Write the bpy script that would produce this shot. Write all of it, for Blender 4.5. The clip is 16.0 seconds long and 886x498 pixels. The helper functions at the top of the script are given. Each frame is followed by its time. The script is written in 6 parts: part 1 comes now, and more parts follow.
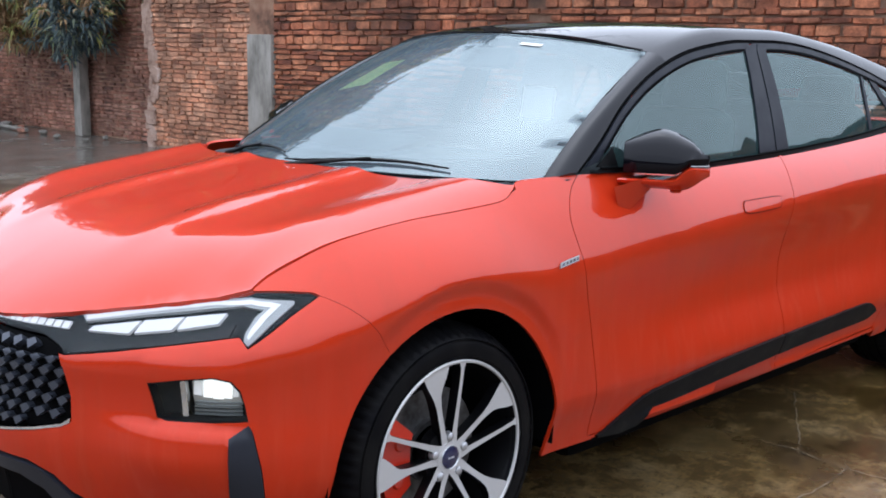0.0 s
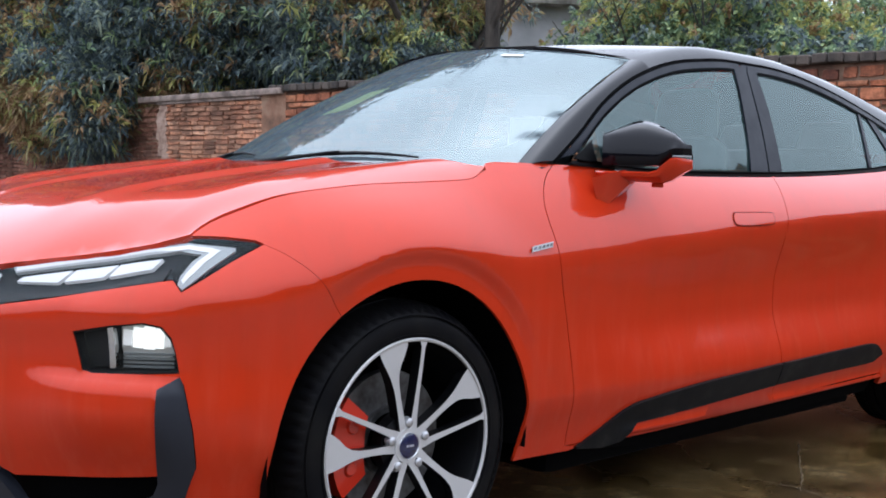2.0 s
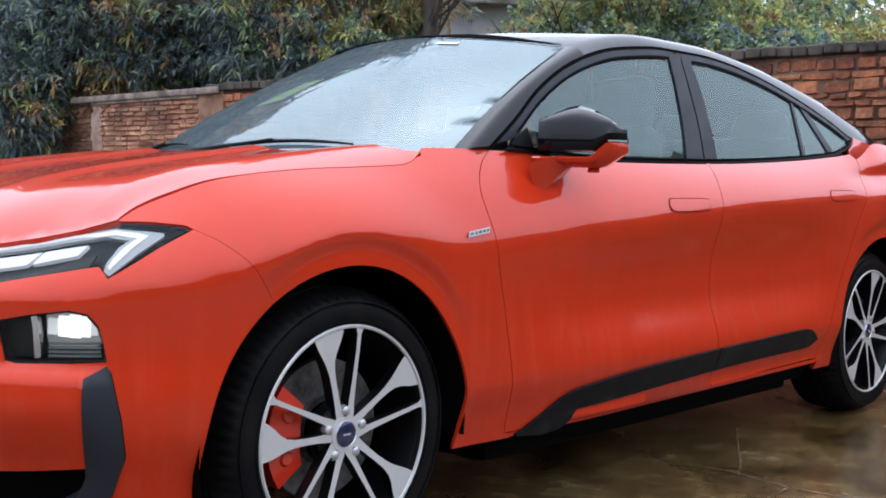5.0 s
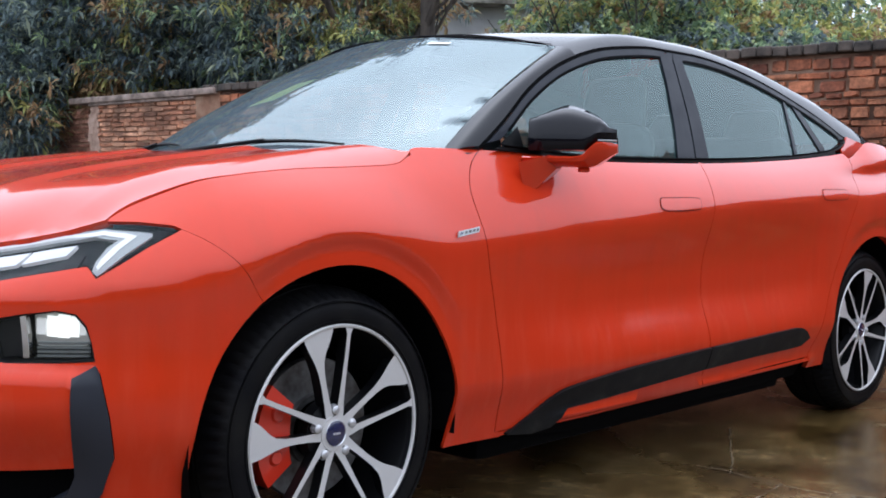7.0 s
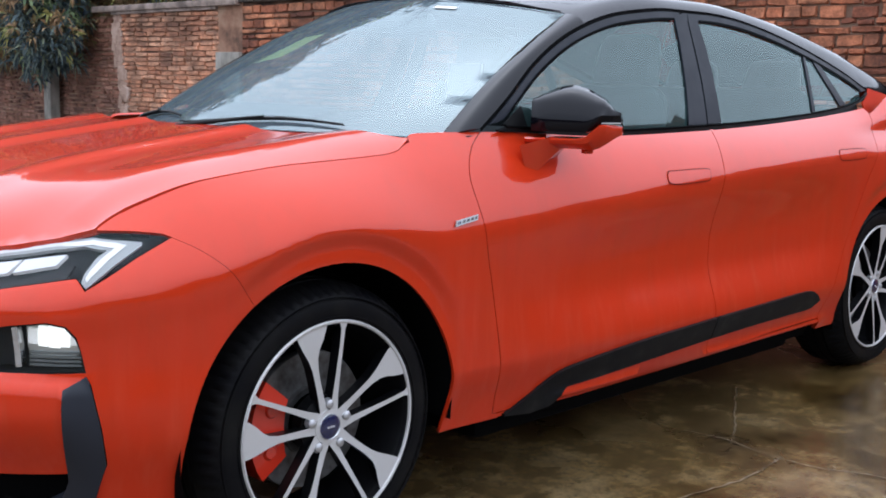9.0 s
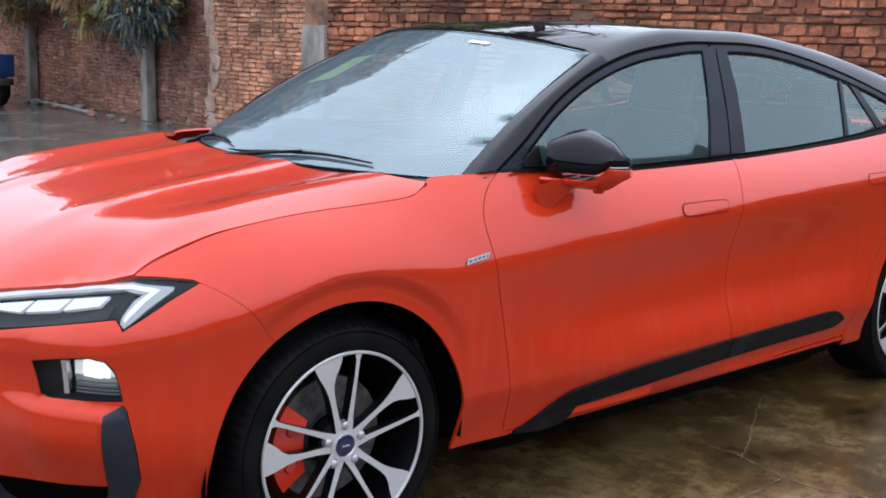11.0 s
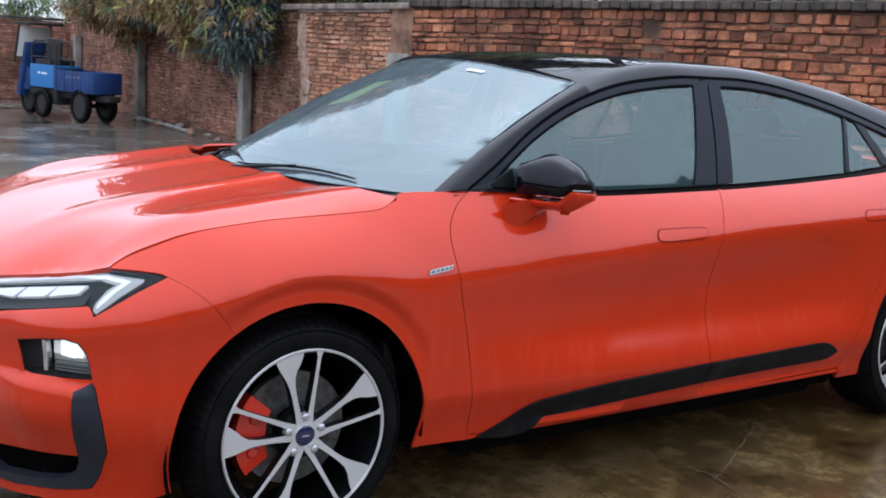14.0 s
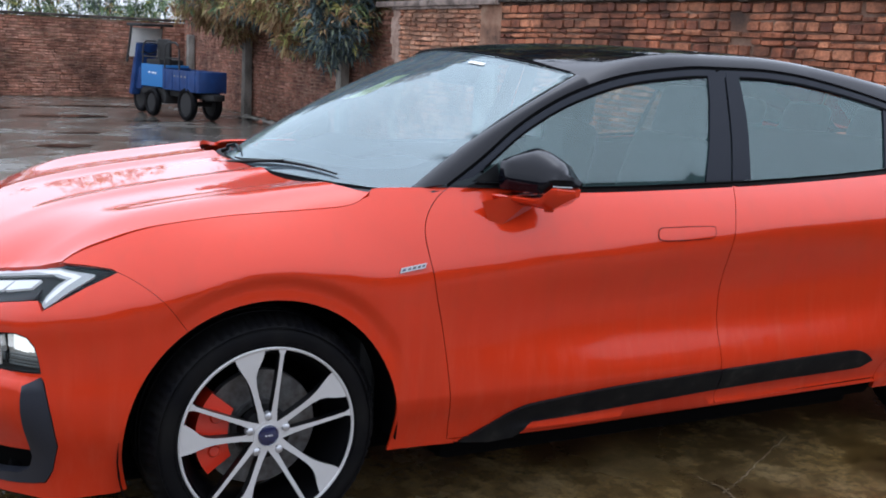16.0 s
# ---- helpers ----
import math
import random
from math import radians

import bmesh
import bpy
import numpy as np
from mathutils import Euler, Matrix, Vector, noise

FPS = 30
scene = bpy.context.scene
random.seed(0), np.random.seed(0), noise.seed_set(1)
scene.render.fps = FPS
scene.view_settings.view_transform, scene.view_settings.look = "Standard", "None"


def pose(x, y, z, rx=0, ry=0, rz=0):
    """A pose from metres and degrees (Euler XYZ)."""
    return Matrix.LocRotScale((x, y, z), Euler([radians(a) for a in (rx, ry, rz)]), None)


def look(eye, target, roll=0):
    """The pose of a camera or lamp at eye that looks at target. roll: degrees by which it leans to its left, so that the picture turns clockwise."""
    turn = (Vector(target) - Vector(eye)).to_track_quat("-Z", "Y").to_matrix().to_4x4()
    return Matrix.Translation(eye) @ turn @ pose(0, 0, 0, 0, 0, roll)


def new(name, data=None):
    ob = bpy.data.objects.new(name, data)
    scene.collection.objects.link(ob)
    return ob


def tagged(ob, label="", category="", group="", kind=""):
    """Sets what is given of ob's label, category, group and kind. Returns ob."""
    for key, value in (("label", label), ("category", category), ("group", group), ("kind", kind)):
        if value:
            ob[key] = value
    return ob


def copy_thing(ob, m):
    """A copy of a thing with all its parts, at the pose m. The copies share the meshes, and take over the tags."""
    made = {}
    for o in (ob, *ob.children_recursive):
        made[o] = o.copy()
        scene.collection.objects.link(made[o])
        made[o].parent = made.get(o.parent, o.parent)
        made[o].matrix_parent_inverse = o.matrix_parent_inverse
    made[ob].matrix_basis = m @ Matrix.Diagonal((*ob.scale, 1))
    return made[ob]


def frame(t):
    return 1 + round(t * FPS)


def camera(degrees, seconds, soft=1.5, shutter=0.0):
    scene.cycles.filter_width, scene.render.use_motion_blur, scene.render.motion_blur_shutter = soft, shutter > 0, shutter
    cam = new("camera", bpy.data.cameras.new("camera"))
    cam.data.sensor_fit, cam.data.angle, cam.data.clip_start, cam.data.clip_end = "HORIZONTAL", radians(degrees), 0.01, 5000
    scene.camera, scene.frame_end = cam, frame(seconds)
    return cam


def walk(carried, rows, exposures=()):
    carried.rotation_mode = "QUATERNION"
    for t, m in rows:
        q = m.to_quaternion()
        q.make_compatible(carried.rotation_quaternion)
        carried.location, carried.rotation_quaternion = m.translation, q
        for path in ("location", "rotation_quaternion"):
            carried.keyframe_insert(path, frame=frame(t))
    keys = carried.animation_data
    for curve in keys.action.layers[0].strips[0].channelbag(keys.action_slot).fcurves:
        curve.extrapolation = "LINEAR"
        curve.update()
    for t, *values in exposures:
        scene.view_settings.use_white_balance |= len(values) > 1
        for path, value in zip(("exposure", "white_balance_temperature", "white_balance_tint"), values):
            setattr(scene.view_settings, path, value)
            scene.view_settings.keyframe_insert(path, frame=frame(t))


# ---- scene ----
cam = camera(42.8, 16.0, 1.8)
ROWS = [
    (0, -1.9779, -2.7952, 1.4081, 79.4780, -0.8310, -44.7400),
    (0.5, -1.8710, -2.8076, 1.3248, 80.0700, -1.1180, -44.1480),
    (1, -1.7928, -2.8254, 1.1407, 82.6220, -1.3820, -43.6000),
    (1.5, -1.7812, -2.8189, 1.0060, 85.3400, -1.4560, -43.3930),
    (2, -1.7868, -2.8181, 0.9680, 86.7230, -1.3760, -43.6220),
    (2.5, -1.7838, -2.8181, 0.9584, 87.0580, -1.2530, -44.0010),
    (3, -1.7792, -2.8152, 0.9367, 87.1270, -1.0660, -44.6870),
    (3.5, -1.7711, -2.8150, 0.9316, 87.1190, -0.9690, -45.4270),
    (4, -1.7618, -2.8119, 0.9278, 86.8180, -0.9420, -45.9400),
    (4.5, -1.7600, -2.8062, 0.9275, 86.8330, -0.9340, -46.2270),
    (5, -1.7540, -2.8097, 0.9263, 86.8800, -0.8350, -46.5710),
    (7.5, -1.7350, -2.8434, 0.9254, 86.8790, -0.6720, -46.5700),
    (8, -1.7150, -2.8581, 0.9519, 86.7920, -0.8760, -46.1870),
    (8.5, -1.6874, -2.8740, 1.0235, 85.9430, -1.1020, -45.7070),
    (9, -1.6581, -2.8626, 1.1653, 81.5120, -1.1550, -45.0060),
    (9.5, -1.6398, -2.9047, 1.3171, 79.7010, -1.0690, -43.3940),
    (12, -1.6601, -3.3736, 1.4513, 79.1420, -2.3920, -37.8780),
    (12.5, -1.6251, -3.4811, 1.4623, 79.3660, -2.3880, -36.2730),
    (13, -1.5917, -3.5846, 1.4657, 79.9230, -2.7530, -34.7310),
    (13.5, -1.5598, -3.6195, 1.4605, 80.1550, -3.1010, -34.3610),
    (14, -1.4710, -3.6048, 1.4443, 80.2440, -3.3150, -34.2000),
    (14.5, -1.3717, -3.5787, 1.4345, 80.1570, -3.3630, -34.0180),
    (15, -1.2617, -3.5855, 1.4407, 80.0470, -3.0160, -33.7370),
    (15.5, -1.1532, -3.6428, 1.4378, 80.0210, -2.9970, -33.0300),
    (16, -1.0332, -3.7436, 1.4489, 79.7960, -2.7200, -27.8750),
]
walk(cam, [(t, pose(*p)) for t, *p in ROWS], exposures=[(0.0, 1.34, 5800, 14), (9.5, 1.34, 5800, 14), (12.0, 1.37, 5750, 14), (13.0, 1.28, 5750, 14), (16.0, 1.25, 5750, 14)])

# ---- light: an overcast sky, bright and nearly white ----
world = bpy.data.worlds.new("overcast")
scene.world = world
world.use_nodes = True
wn, wl = world.node_tree.nodes, world.node_tree.links
sky = wn.new("ShaderNodeTexSky")
sky.sky_type, sky.sun_disc = "NISHITA", False
sky.sun_elevation, sky.sun_rotation = radians(66), radians(38)
sky.air_density, sky.dust_density = 1.0, 2.0
pale = wn.new("ShaderNodeHueSaturation")
pale.inputs["Saturation"].default_value = 0.35
wl.new(sky.outputs[0], pale.inputs["Color"])
cool = wn.new("ShaderNodeMix")
cool.data_type, cool.blend_type = "RGBA", "MULTIPLY"
cool.inputs[0].default_value, cool.inputs[7].default_value = 1.0, (0.95, 1.0, 1.02, 1)
wl.new(pale.outputs[0], cool.inputs[6])
# cloud evens the sky out
cloud = wn.new("ShaderNodeMix")
cloud.data_type = "RGBA"
cloud.inputs[0].default_value, cloud.inputs[7].default_value = 0.85, (2.15, 2.25, 2.35, 1)
wl.new(cool.outputs[2], cloud.inputs[6])
# an overcast sky is dimmer low down than overhead
where, height, dome, veil = wn.new("ShaderNodeTexCoord"), wn.new("ShaderNodeSeparateXYZ"), wn.new("ShaderNodeMapRange"), wn.new("ShaderNodeMix")
wl.new(where.outputs["Generated"], height.inputs[0]), wl.new(height.outputs["Z"], dome.inputs["Value"])
dome.inputs["To Min"].default_value, dome.inputs["To Max"].default_value = 0.72, 1.38
veil.data_type, veil.blend_type = "RGBA", "MULTIPLY"
veil.inputs[0].default_value = 1.0
wl.new(cloud.outputs[2], veil.inputs[6]), wl.new(dome.outputs[0], veil.inputs[7])
wl.new(veil.outputs[2], wn["Background"].inputs["Color"])
wn["Background"].inputs["Strength"].default_value = 0.29

sun_lamp = bpy.data.lights.new("sun", "SUN")
sun_lamp.energy, sun_lamp.angle, sun_lamp.color = 0.35, radians(172), (1.0, 0.97, 0.92)
sun_ob = new("sun", sun_lamp)
SUN_WAY = Vector((math.sin(radians(38)) * math.cos(radians(66)), math.cos(radians(38)) * math.cos(radians(66)), math.sin(radians(66))))
sun_ob.matrix_world = look(SUN_WAY * 30, (0, 0, 0))


# ---- materials ----
def shader(name, colour, rough=0.5, metal=0.0, **inputs):
    m = bpy.data.materials.new(name)
    m.use_nodes = True
    b = m.node_tree.nodes["Principled BSDF"]
    b.inputs["Base Color"].default_value = (*colour, 1)
    b.inputs["Roughness"].default_value, b.inputs["Metallic"].default_value = rough, metal
    for key, value in inputs.items():
        b.inputs[key.replace("_", " ")].default_value = value
    return m


def kit(m):
    nodes, links = m.node_tree.nodes, m.node_tree.links
    return nodes, links, nodes["Principled BSDF"]


def noise_tex(m, scale, detail=4.0, rough=0.55, stretch=(1, 1, 1), distort=0.0):
    nodes, links, _ = kit(m)
    co, mp, tx = nodes.new("ShaderNodeNewGeometry"), nodes.new("ShaderNodeMapping"), nodes.new("ShaderNodeTexNoise")
    mp.inputs["Scale"].default_value = stretch
    tx.inputs["Scale"].default_value, tx.inputs["Detail"].default_value = scale, detail
    tx.inputs["Roughness"].default_value, tx.inputs["Distortion"].default_value = rough, distort
    links.new(co.outputs["Position"], mp.inputs[0])
    links.new(mp.outputs[0], tx.inputs["Vector"])
    return tx.outputs["Fac"]


def ramp(m, fac, stops):
    nodes, links, _ = kit(m)
    r = nodes.new("ShaderNodeValToRGB")
    while len(r.color_ramp.elements) < len(stops):
        r.color_ramp.elements.new(0.5)
    for e, (p, c) in zip(r.color_ramp.elements, stops):
        e.position, e.color = p, (*((c, c, c) if isinstance(c, (int, float)) else c), 1)
    links.new(fac, r.inputs[0])
    return r.outputs[0]


def mix(m, fac, a, b, kind="MIX"):
    nodes, links, _ = kit(m)
    n = nodes.new("ShaderNodeMix")
    n.data_type, n.blend_type = "RGBA", kind
    for k, v in ((0, fac), (6, a), (7, b)):
        if isinstance(v, (int, float)):
            n.inputs[k].default_value = v if k == 0 else (v, v, v, 1)
        elif isinstance(v, tuple):
            n.inputs[k].default_value = (*v, 1)
        else:
            links.new(v, n.inputs[k])
    return n.outputs[2]


def bump(m, height, strength=0.3, distance=0.005):
    nodes, links, b = kit(m)
    n = nodes.new("ShaderNodeBump")
    n.inputs["Strength"].default_value, n.inputs["Distance"].default_value = strength, distance
    links.new(height, n.inputs["Height"])
    links.new(n.outputs[0], b.inputs["Normal"])


def feed(m, socket, out):
    kit(m)[1].new(out, kit(m)[2].inputs[socket])


def random_of(m):
    return kit(m)[0].new("ShaderNodeObjectInfo").outputs["Random"]


def island_of(m):
    return kit(m)[0].new("ShaderNodeNewGeometry").outputs["Random Per Island"]


# car paint: red under a clear coat, with drying rain and road dust
paint = shader("red_paint", (0.50, 0.026, 0.004), 0.48, 0.20, Coat_Weight=1.0, Coat_Roughness=0.03, Coat_IOR=1.45, Specular_IOR_Level=0.1, Specular_Tint=(0.85, 0.07, 0.02, 1))
dust = ramp(paint, noise_tex(paint, 3.0, 6, 0.6, (4, 4, 0.7)), [(0.48, 0.0), (0.75, 1.0)])
# road spray dulls the coat low on the flanks
pn, pl, _ = kit(paint)
tall, spray = pn.new("ShaderNodeSeparateXYZ"), pn.new("ShaderNodeMapRange")
pl.new(pn.new("ShaderNodeNewGeometry").outputs["Position"], tall.inputs[0])
pl.new(tall.outputs["Z"], spray.inputs["Value"])
spray.inputs["From Min"].default_value, spray.inputs["From Max"].default_value = 0.80, 0.52
wet = ramp(paint, noise_tex(paint, 7.0, 5, 0.6, (3, 3, 1)), [(0.4, 0.012), (0.75, 0.05)])
streak = ramp(paint, noise_tex(paint, 3.0, 5, 0.6, (8, 8, 0.9)), [(0.48, 0.0), (0.75, 0.34)])
shade = mix(paint, dust, (0.51, 0.031, 0.006), (0.46, 0.032, 0.007))
feed(paint, "Base Color", mix(paint, mix(paint, 1.0, spray.outputs[0], streak, "MULTIPLY"), shade, (0.56, 0.070, 0.032)))
dull = ramp(paint, noise_tex(paint, 5.0, 6, 0.6, (4, 4, 0.5)), [(0.35, 0.06), (0.7, 0.26)])
feed(paint, "Coat Roughness", mix(paint, spray.outputs[0], wet, dull))
feed(paint, "Coat Weight", mix(paint, spray.outputs[0], 1.0, 0.62))
black_paint = shader("black_paint", (0.003, 0.003, 0.005), 0.3, 0.0, Coat_Weight=1.0, Coat_Roughness=0.02, Coat_IOR=1.31, Specular_IOR_Level=0.0)
feed(black_paint, "Coat Roughness", ramp(black_paint, noise_tex(black_paint, 9.0, 5), [(0.4, 0.010), (0.75, 0.05)]))
satin = shader("satin_black_trim", (0.012, 0.014, 0.020), 0.35, 0.0, Specular_IOR_Level=0.14)
feed(satin, "Roughness", ramp(satin, noise_tex(satin, 12, 5), [(0.35, 0.28), (0.75, 0.5)]))
blade_grey = shader("blade_satin", (0.018, 0.020, 0.027), 0.38, 0.0, Specular_IOR_Level=0.3)
plastic = shader("black_plastic", (0.006, 0.006, 0.007), 0.55, 0.0, Specular_IOR_Level=0.15)
feed(plastic, "Base Color", ramp(plastic, noise_tex(plastic, 14, 6), [(0.35, (0.003, 0.003, 0.004)), (0.58, (0.007, 0.007, 0.007)), (0.72, (0.018, 0.017, 0.015))]))
bump(plastic, noise_tex(plastic, 900, 2), 0.12, 0.001)
slot_shade_red = shader("handle_gap_shade", (0.10, 0.008, 0.004), 0.7, 0.0, Specular_IOR_Level=0.1)
# near-black of the rubber seals, and of the sheet that stands for sill shade
seal_and_shade = shader("seal_and_shade_black", (0.0015, 0.0015, 0.0018), 0.8, 0.0, Specular_IOR_Level=0.05)
rubber = shader("tyre_rubber", (0.005, 0.005, 0.006), 0.48, 0.0, Specular_IOR_Level=0.07)
feed(rubber, "Base Color", ramp(rubber, noise_tex(rubber, 11, 6), [(0.35, (0.003, 0.003, 0.004)), (0.75, (0.009, 0.0085, 0.008))]))
bump(rubber, noise_tex(rubber, 250, 3), 0.25, 0.002)
alloy = shader("machined_alloy", (0.56, 0.55, 0.54), 0.38, 0.45)
feed(alloy, "Roughness", ramp(alloy, noise_tex(alloy, 40, 4), [(0.3, 0.36), (0.8, 0.50)]))
rim_black = shader("gloss_black_rim", (0.0025, 0.0025, 0.003), 0.35, 0.0, Specular_IOR_Level=0.2)
steel = shader("brake_steel", (0.12, 0.12, 0.12), 0.45, 0.8)
feed(steel, "Base Color", ramp(steel, noise_tex(steel, 30, 5), [(0.35, (0.17, 0.17, 0.17)), (0.75, (0.06, 0.05, 0.045))]))
nut_steel = shader("nut_steel", (0.48, 0.48, 0.49), 0.32, 0.7)
chrome = shader("chrome", (0.75, 0.75, 0.76), 0.12, 1.0)
caliper_red = shader("caliper_red", (0.58, 0.028, 0.008), 0.32, 0.0, Coat_Weight=0.6)
badge_blue = shader("badge_blue", (0.004, 0.007, 0.045), 0.25, 0.0, Coat_Weight=1.0)
cabin_dark = shader("cabin_dark", (0.010, 0.011, 0.012), 0.7)
seat_cloth = shader("seat_cover", (0.10, 0.11, 0.12), 0.65)
feed(seat_cloth, "Base Color", ramp(seat_cloth, noise_tex(seat_cloth, 25, 5), [(0.3, (0.010, 0.012, 0.013)), (0.75, (0.025, 0.028, 0.030))]))
plate_silver = shader("plate_silver", (0.42, 0.42, 0.42), 0.35, 0.4)
paper = shader("paper", (0.70, 0.68, 0.62), 0.7)
sticker_green = shader("sticker_green", (0.62, 0.70, 0.15), 0.5)
lens_grey = shader("lamp_housing", (0.004, 0.0045, 0.006), 0.40, 0.0, Specular_IOR_Level=0.08)


def glowing(name, colour, strength):
    m = shader(name, (0.45, 0.45, 0.45), 0.3)
    b = kit(m)[2]
    b.inputs["Emission Color"].default_value, b.inputs["Emission Strength"].default_value = (*colour, 1), strength
    return m


reflector_grey = shader("reflector", (0.55, 0.57, 0.55), 0.28, 0.9)
bar_grey = shader("light_bar_edge", (0.30, 0.31, 0.30), 0.35)
stud_grey = shader("grille_stud", (0.050, 0.056, 0.072), 0.30, 0.3)
louvre_grey = shader("lamp_louvre", (0.16, 0.17, 0.16), 0.3, 0.4)
drl_white = glowing("running_light", (1.0, 0.99, 0.95), 0.16)
beam_soft = glowing("fog_beam_edge", (1.0, 1.0, 0.88), 0.18)
beam_white = glowing("fog_beam", (1.0, 1.0, 0.86), 0.42)
chamber_white = glowing("lamp_chamber", (1.0, 0.99, 0.96), 0.08)


def pane_glass(name, tint, mist, facing=0.07, haze=(0.50, 0.72, 0.75), blur=0.015, rim=0.62):
    """Thin glass, alike from both sides: tinted where it is looked through, glossier at a slant, with a light film of
    rain mist whose colour also holds some of the mirrored sky.
    """
    m = bpy.data.materials.new(name)
    m.use_nodes = True
    nodes, links = m.node_tree.nodes, m.node_tree.links
    nodes.remove(nodes["Principled BSDF"])
    clear, gloss, film = nodes.new("ShaderNodeBsdfTransparent"), nodes.new("ShaderNodeBsdfGlossy"), nodes.new("ShaderNodeBsdfDiffuse")
    slant, m1, m2 = nodes.new("ShaderNodeLayerWeight"), nodes.new("ShaderNodeMixShader"), nodes.new("ShaderNodeMixShader")
    clear.inputs[0].default_value = (*tint, 1)
    gloss.inputs["Roughness"].default_value = blur
    gloss.inputs["Color"].default_value = (0.86, 0.98, 0.97, 1)
    film.inputs[0].default_value = (*haze, 1)
    slant.inputs["Blend"].default_value = 0.5
    steep, share = nodes.new("ShaderNodeMath"), nodes.new("ShaderNodeMath")
    steep.operation, share.operation = "POWER", "MULTIPLY_ADD"
    steep.inputs[1].default_value, share.inputs[1].default_value, share.inputs[2].default_value = 5.0, rim - facing, facing
    links.new(slant.outputs["Facing"], steep.inputs[0]), links.new(steep.outputs[0], share.inputs[0])
    co, mp, tx, rp = (nodes.new("ShaderNode" + k) for k in ("TexCoord", "Mapping", "TexNoise", "ValToRGB"))
    mp.inputs["Scale"].default_value = (5, 5, 0.8)
    tx.inputs["Scale"].default_value, tx.inputs["Detail"].default_value = 1.6, 6
    rp.color_ramp.elements[0].position, rp.color_ramp.elements[1].position = 0.3, 0.75
    rp.color_ramp.elements[0].color, rp.color_ramp.elements[1].color = (mist * 0.85,) * 3 + (1,), (mist * 1.25,) * 3 + (1,)
    links.new(co.outputs["Object"], mp.inputs[0]), links.new(mp.outputs[0], tx.inputs["Vector"]), links.new(tx.outputs[0], rp.inputs[0])
    links.new(rp.outputs[0], m1.inputs[0]), links.new(clear.outputs[0], m1.inputs[1]), links.new(film.outputs[0], m1.inputs[2])
    links.new(share.outputs[0], m2.inputs[0]), links.new(m1.outputs[0], m2.inputs[1]), links.new(gloss.outputs[0], m2.inputs[2])
    links.new(m2.outputs[0], nodes["Material Output"].inputs[0])
    return m


side_glass = pane_glass("side_glass", (0.60, 0.73, 0.74), 0.048, 0.085, (0.36, 0.72, 0.70), 0.0)
front_glass = pane_glass("windscreen_glass", (0.46, 0.53, 0.56), 0.12, 0.115, (0.60, 0.75, 0.84), 0.0)
glass_black = shader("glass_print_black", (0.004, 0.004, 0.005), 0.8, 0.0, Specular_IOR_Level=0.0)
lamp_glass = pane_glass("lamp_glass", (0.93, 0.94, 0.95), 0.003, 0.018, (0.5, 0.5, 0.5), 0.015, 0.12)

# ground: old concrete, soaked, brown with silt, with darker puddles
concrete = shader("wet_concrete", (0.1, 0.08, 0.06), 0.3, 0.0)
big = noise_tex(concrete, 0.35, 5, 0.6)
mid = noise_tex(concrete, 2.6, 7, 0.65)
fine = noise_tex(concrete, 60, 5, 0.7)
c1 = ramp(concrete, mid, [(0.32, (0.022, 0.013, 0.005)), (0.46, (0.085, 0.050, 0.014)), (0.56, (0.165, 0.105, 0.036)), (0.72, (0.30, 0.21, 0.095))])
c2 = ramp(concrete, mid, [(0.3, (0.036, 0.022, 0.008)), (0.52, (0.130, 0.086, 0.036)), (0.7, (0.25, 0.18, 0.090))])
c3 = mix(concrete, ramp(concrete, big, [(0.48, 0.0), (0.62, 1.0)]), c1, c2)
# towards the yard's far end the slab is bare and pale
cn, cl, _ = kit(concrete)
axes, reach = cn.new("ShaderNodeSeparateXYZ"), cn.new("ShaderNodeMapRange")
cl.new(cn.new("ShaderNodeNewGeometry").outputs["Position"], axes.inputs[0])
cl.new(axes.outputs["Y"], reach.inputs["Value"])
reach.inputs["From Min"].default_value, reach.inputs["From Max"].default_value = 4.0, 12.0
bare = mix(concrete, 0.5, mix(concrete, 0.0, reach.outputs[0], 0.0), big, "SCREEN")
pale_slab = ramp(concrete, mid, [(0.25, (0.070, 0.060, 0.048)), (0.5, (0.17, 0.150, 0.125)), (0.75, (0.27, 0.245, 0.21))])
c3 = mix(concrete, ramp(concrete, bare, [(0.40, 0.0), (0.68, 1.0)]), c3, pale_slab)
grain = ramp(concrete, noise_tex(concrete, 16, 9, 0.75), [(0.32, 0.32), (0.5, 0.82), (0.7, 1.35)])
c3 = mix(concrete, 0.9, c3, grain, "MULTIPLY")
feed(concrete, "Base Color", mix(concrete, 0.45, c3, ramp(concrete, fine, [(0.3, 0.3), (0.75, 1.15)]), "MULTIPLY"))
feed(concrete, "Roughness", ramp(concrete, noise_tex(concrete, 0.9, 6, 0.6), [(0.42, 0.05), (0.50, 0.16), (0.68, 0.40)]))
bump(concrete, mix(concrete, 0.5, mid, fine), 0.35, 0.006)


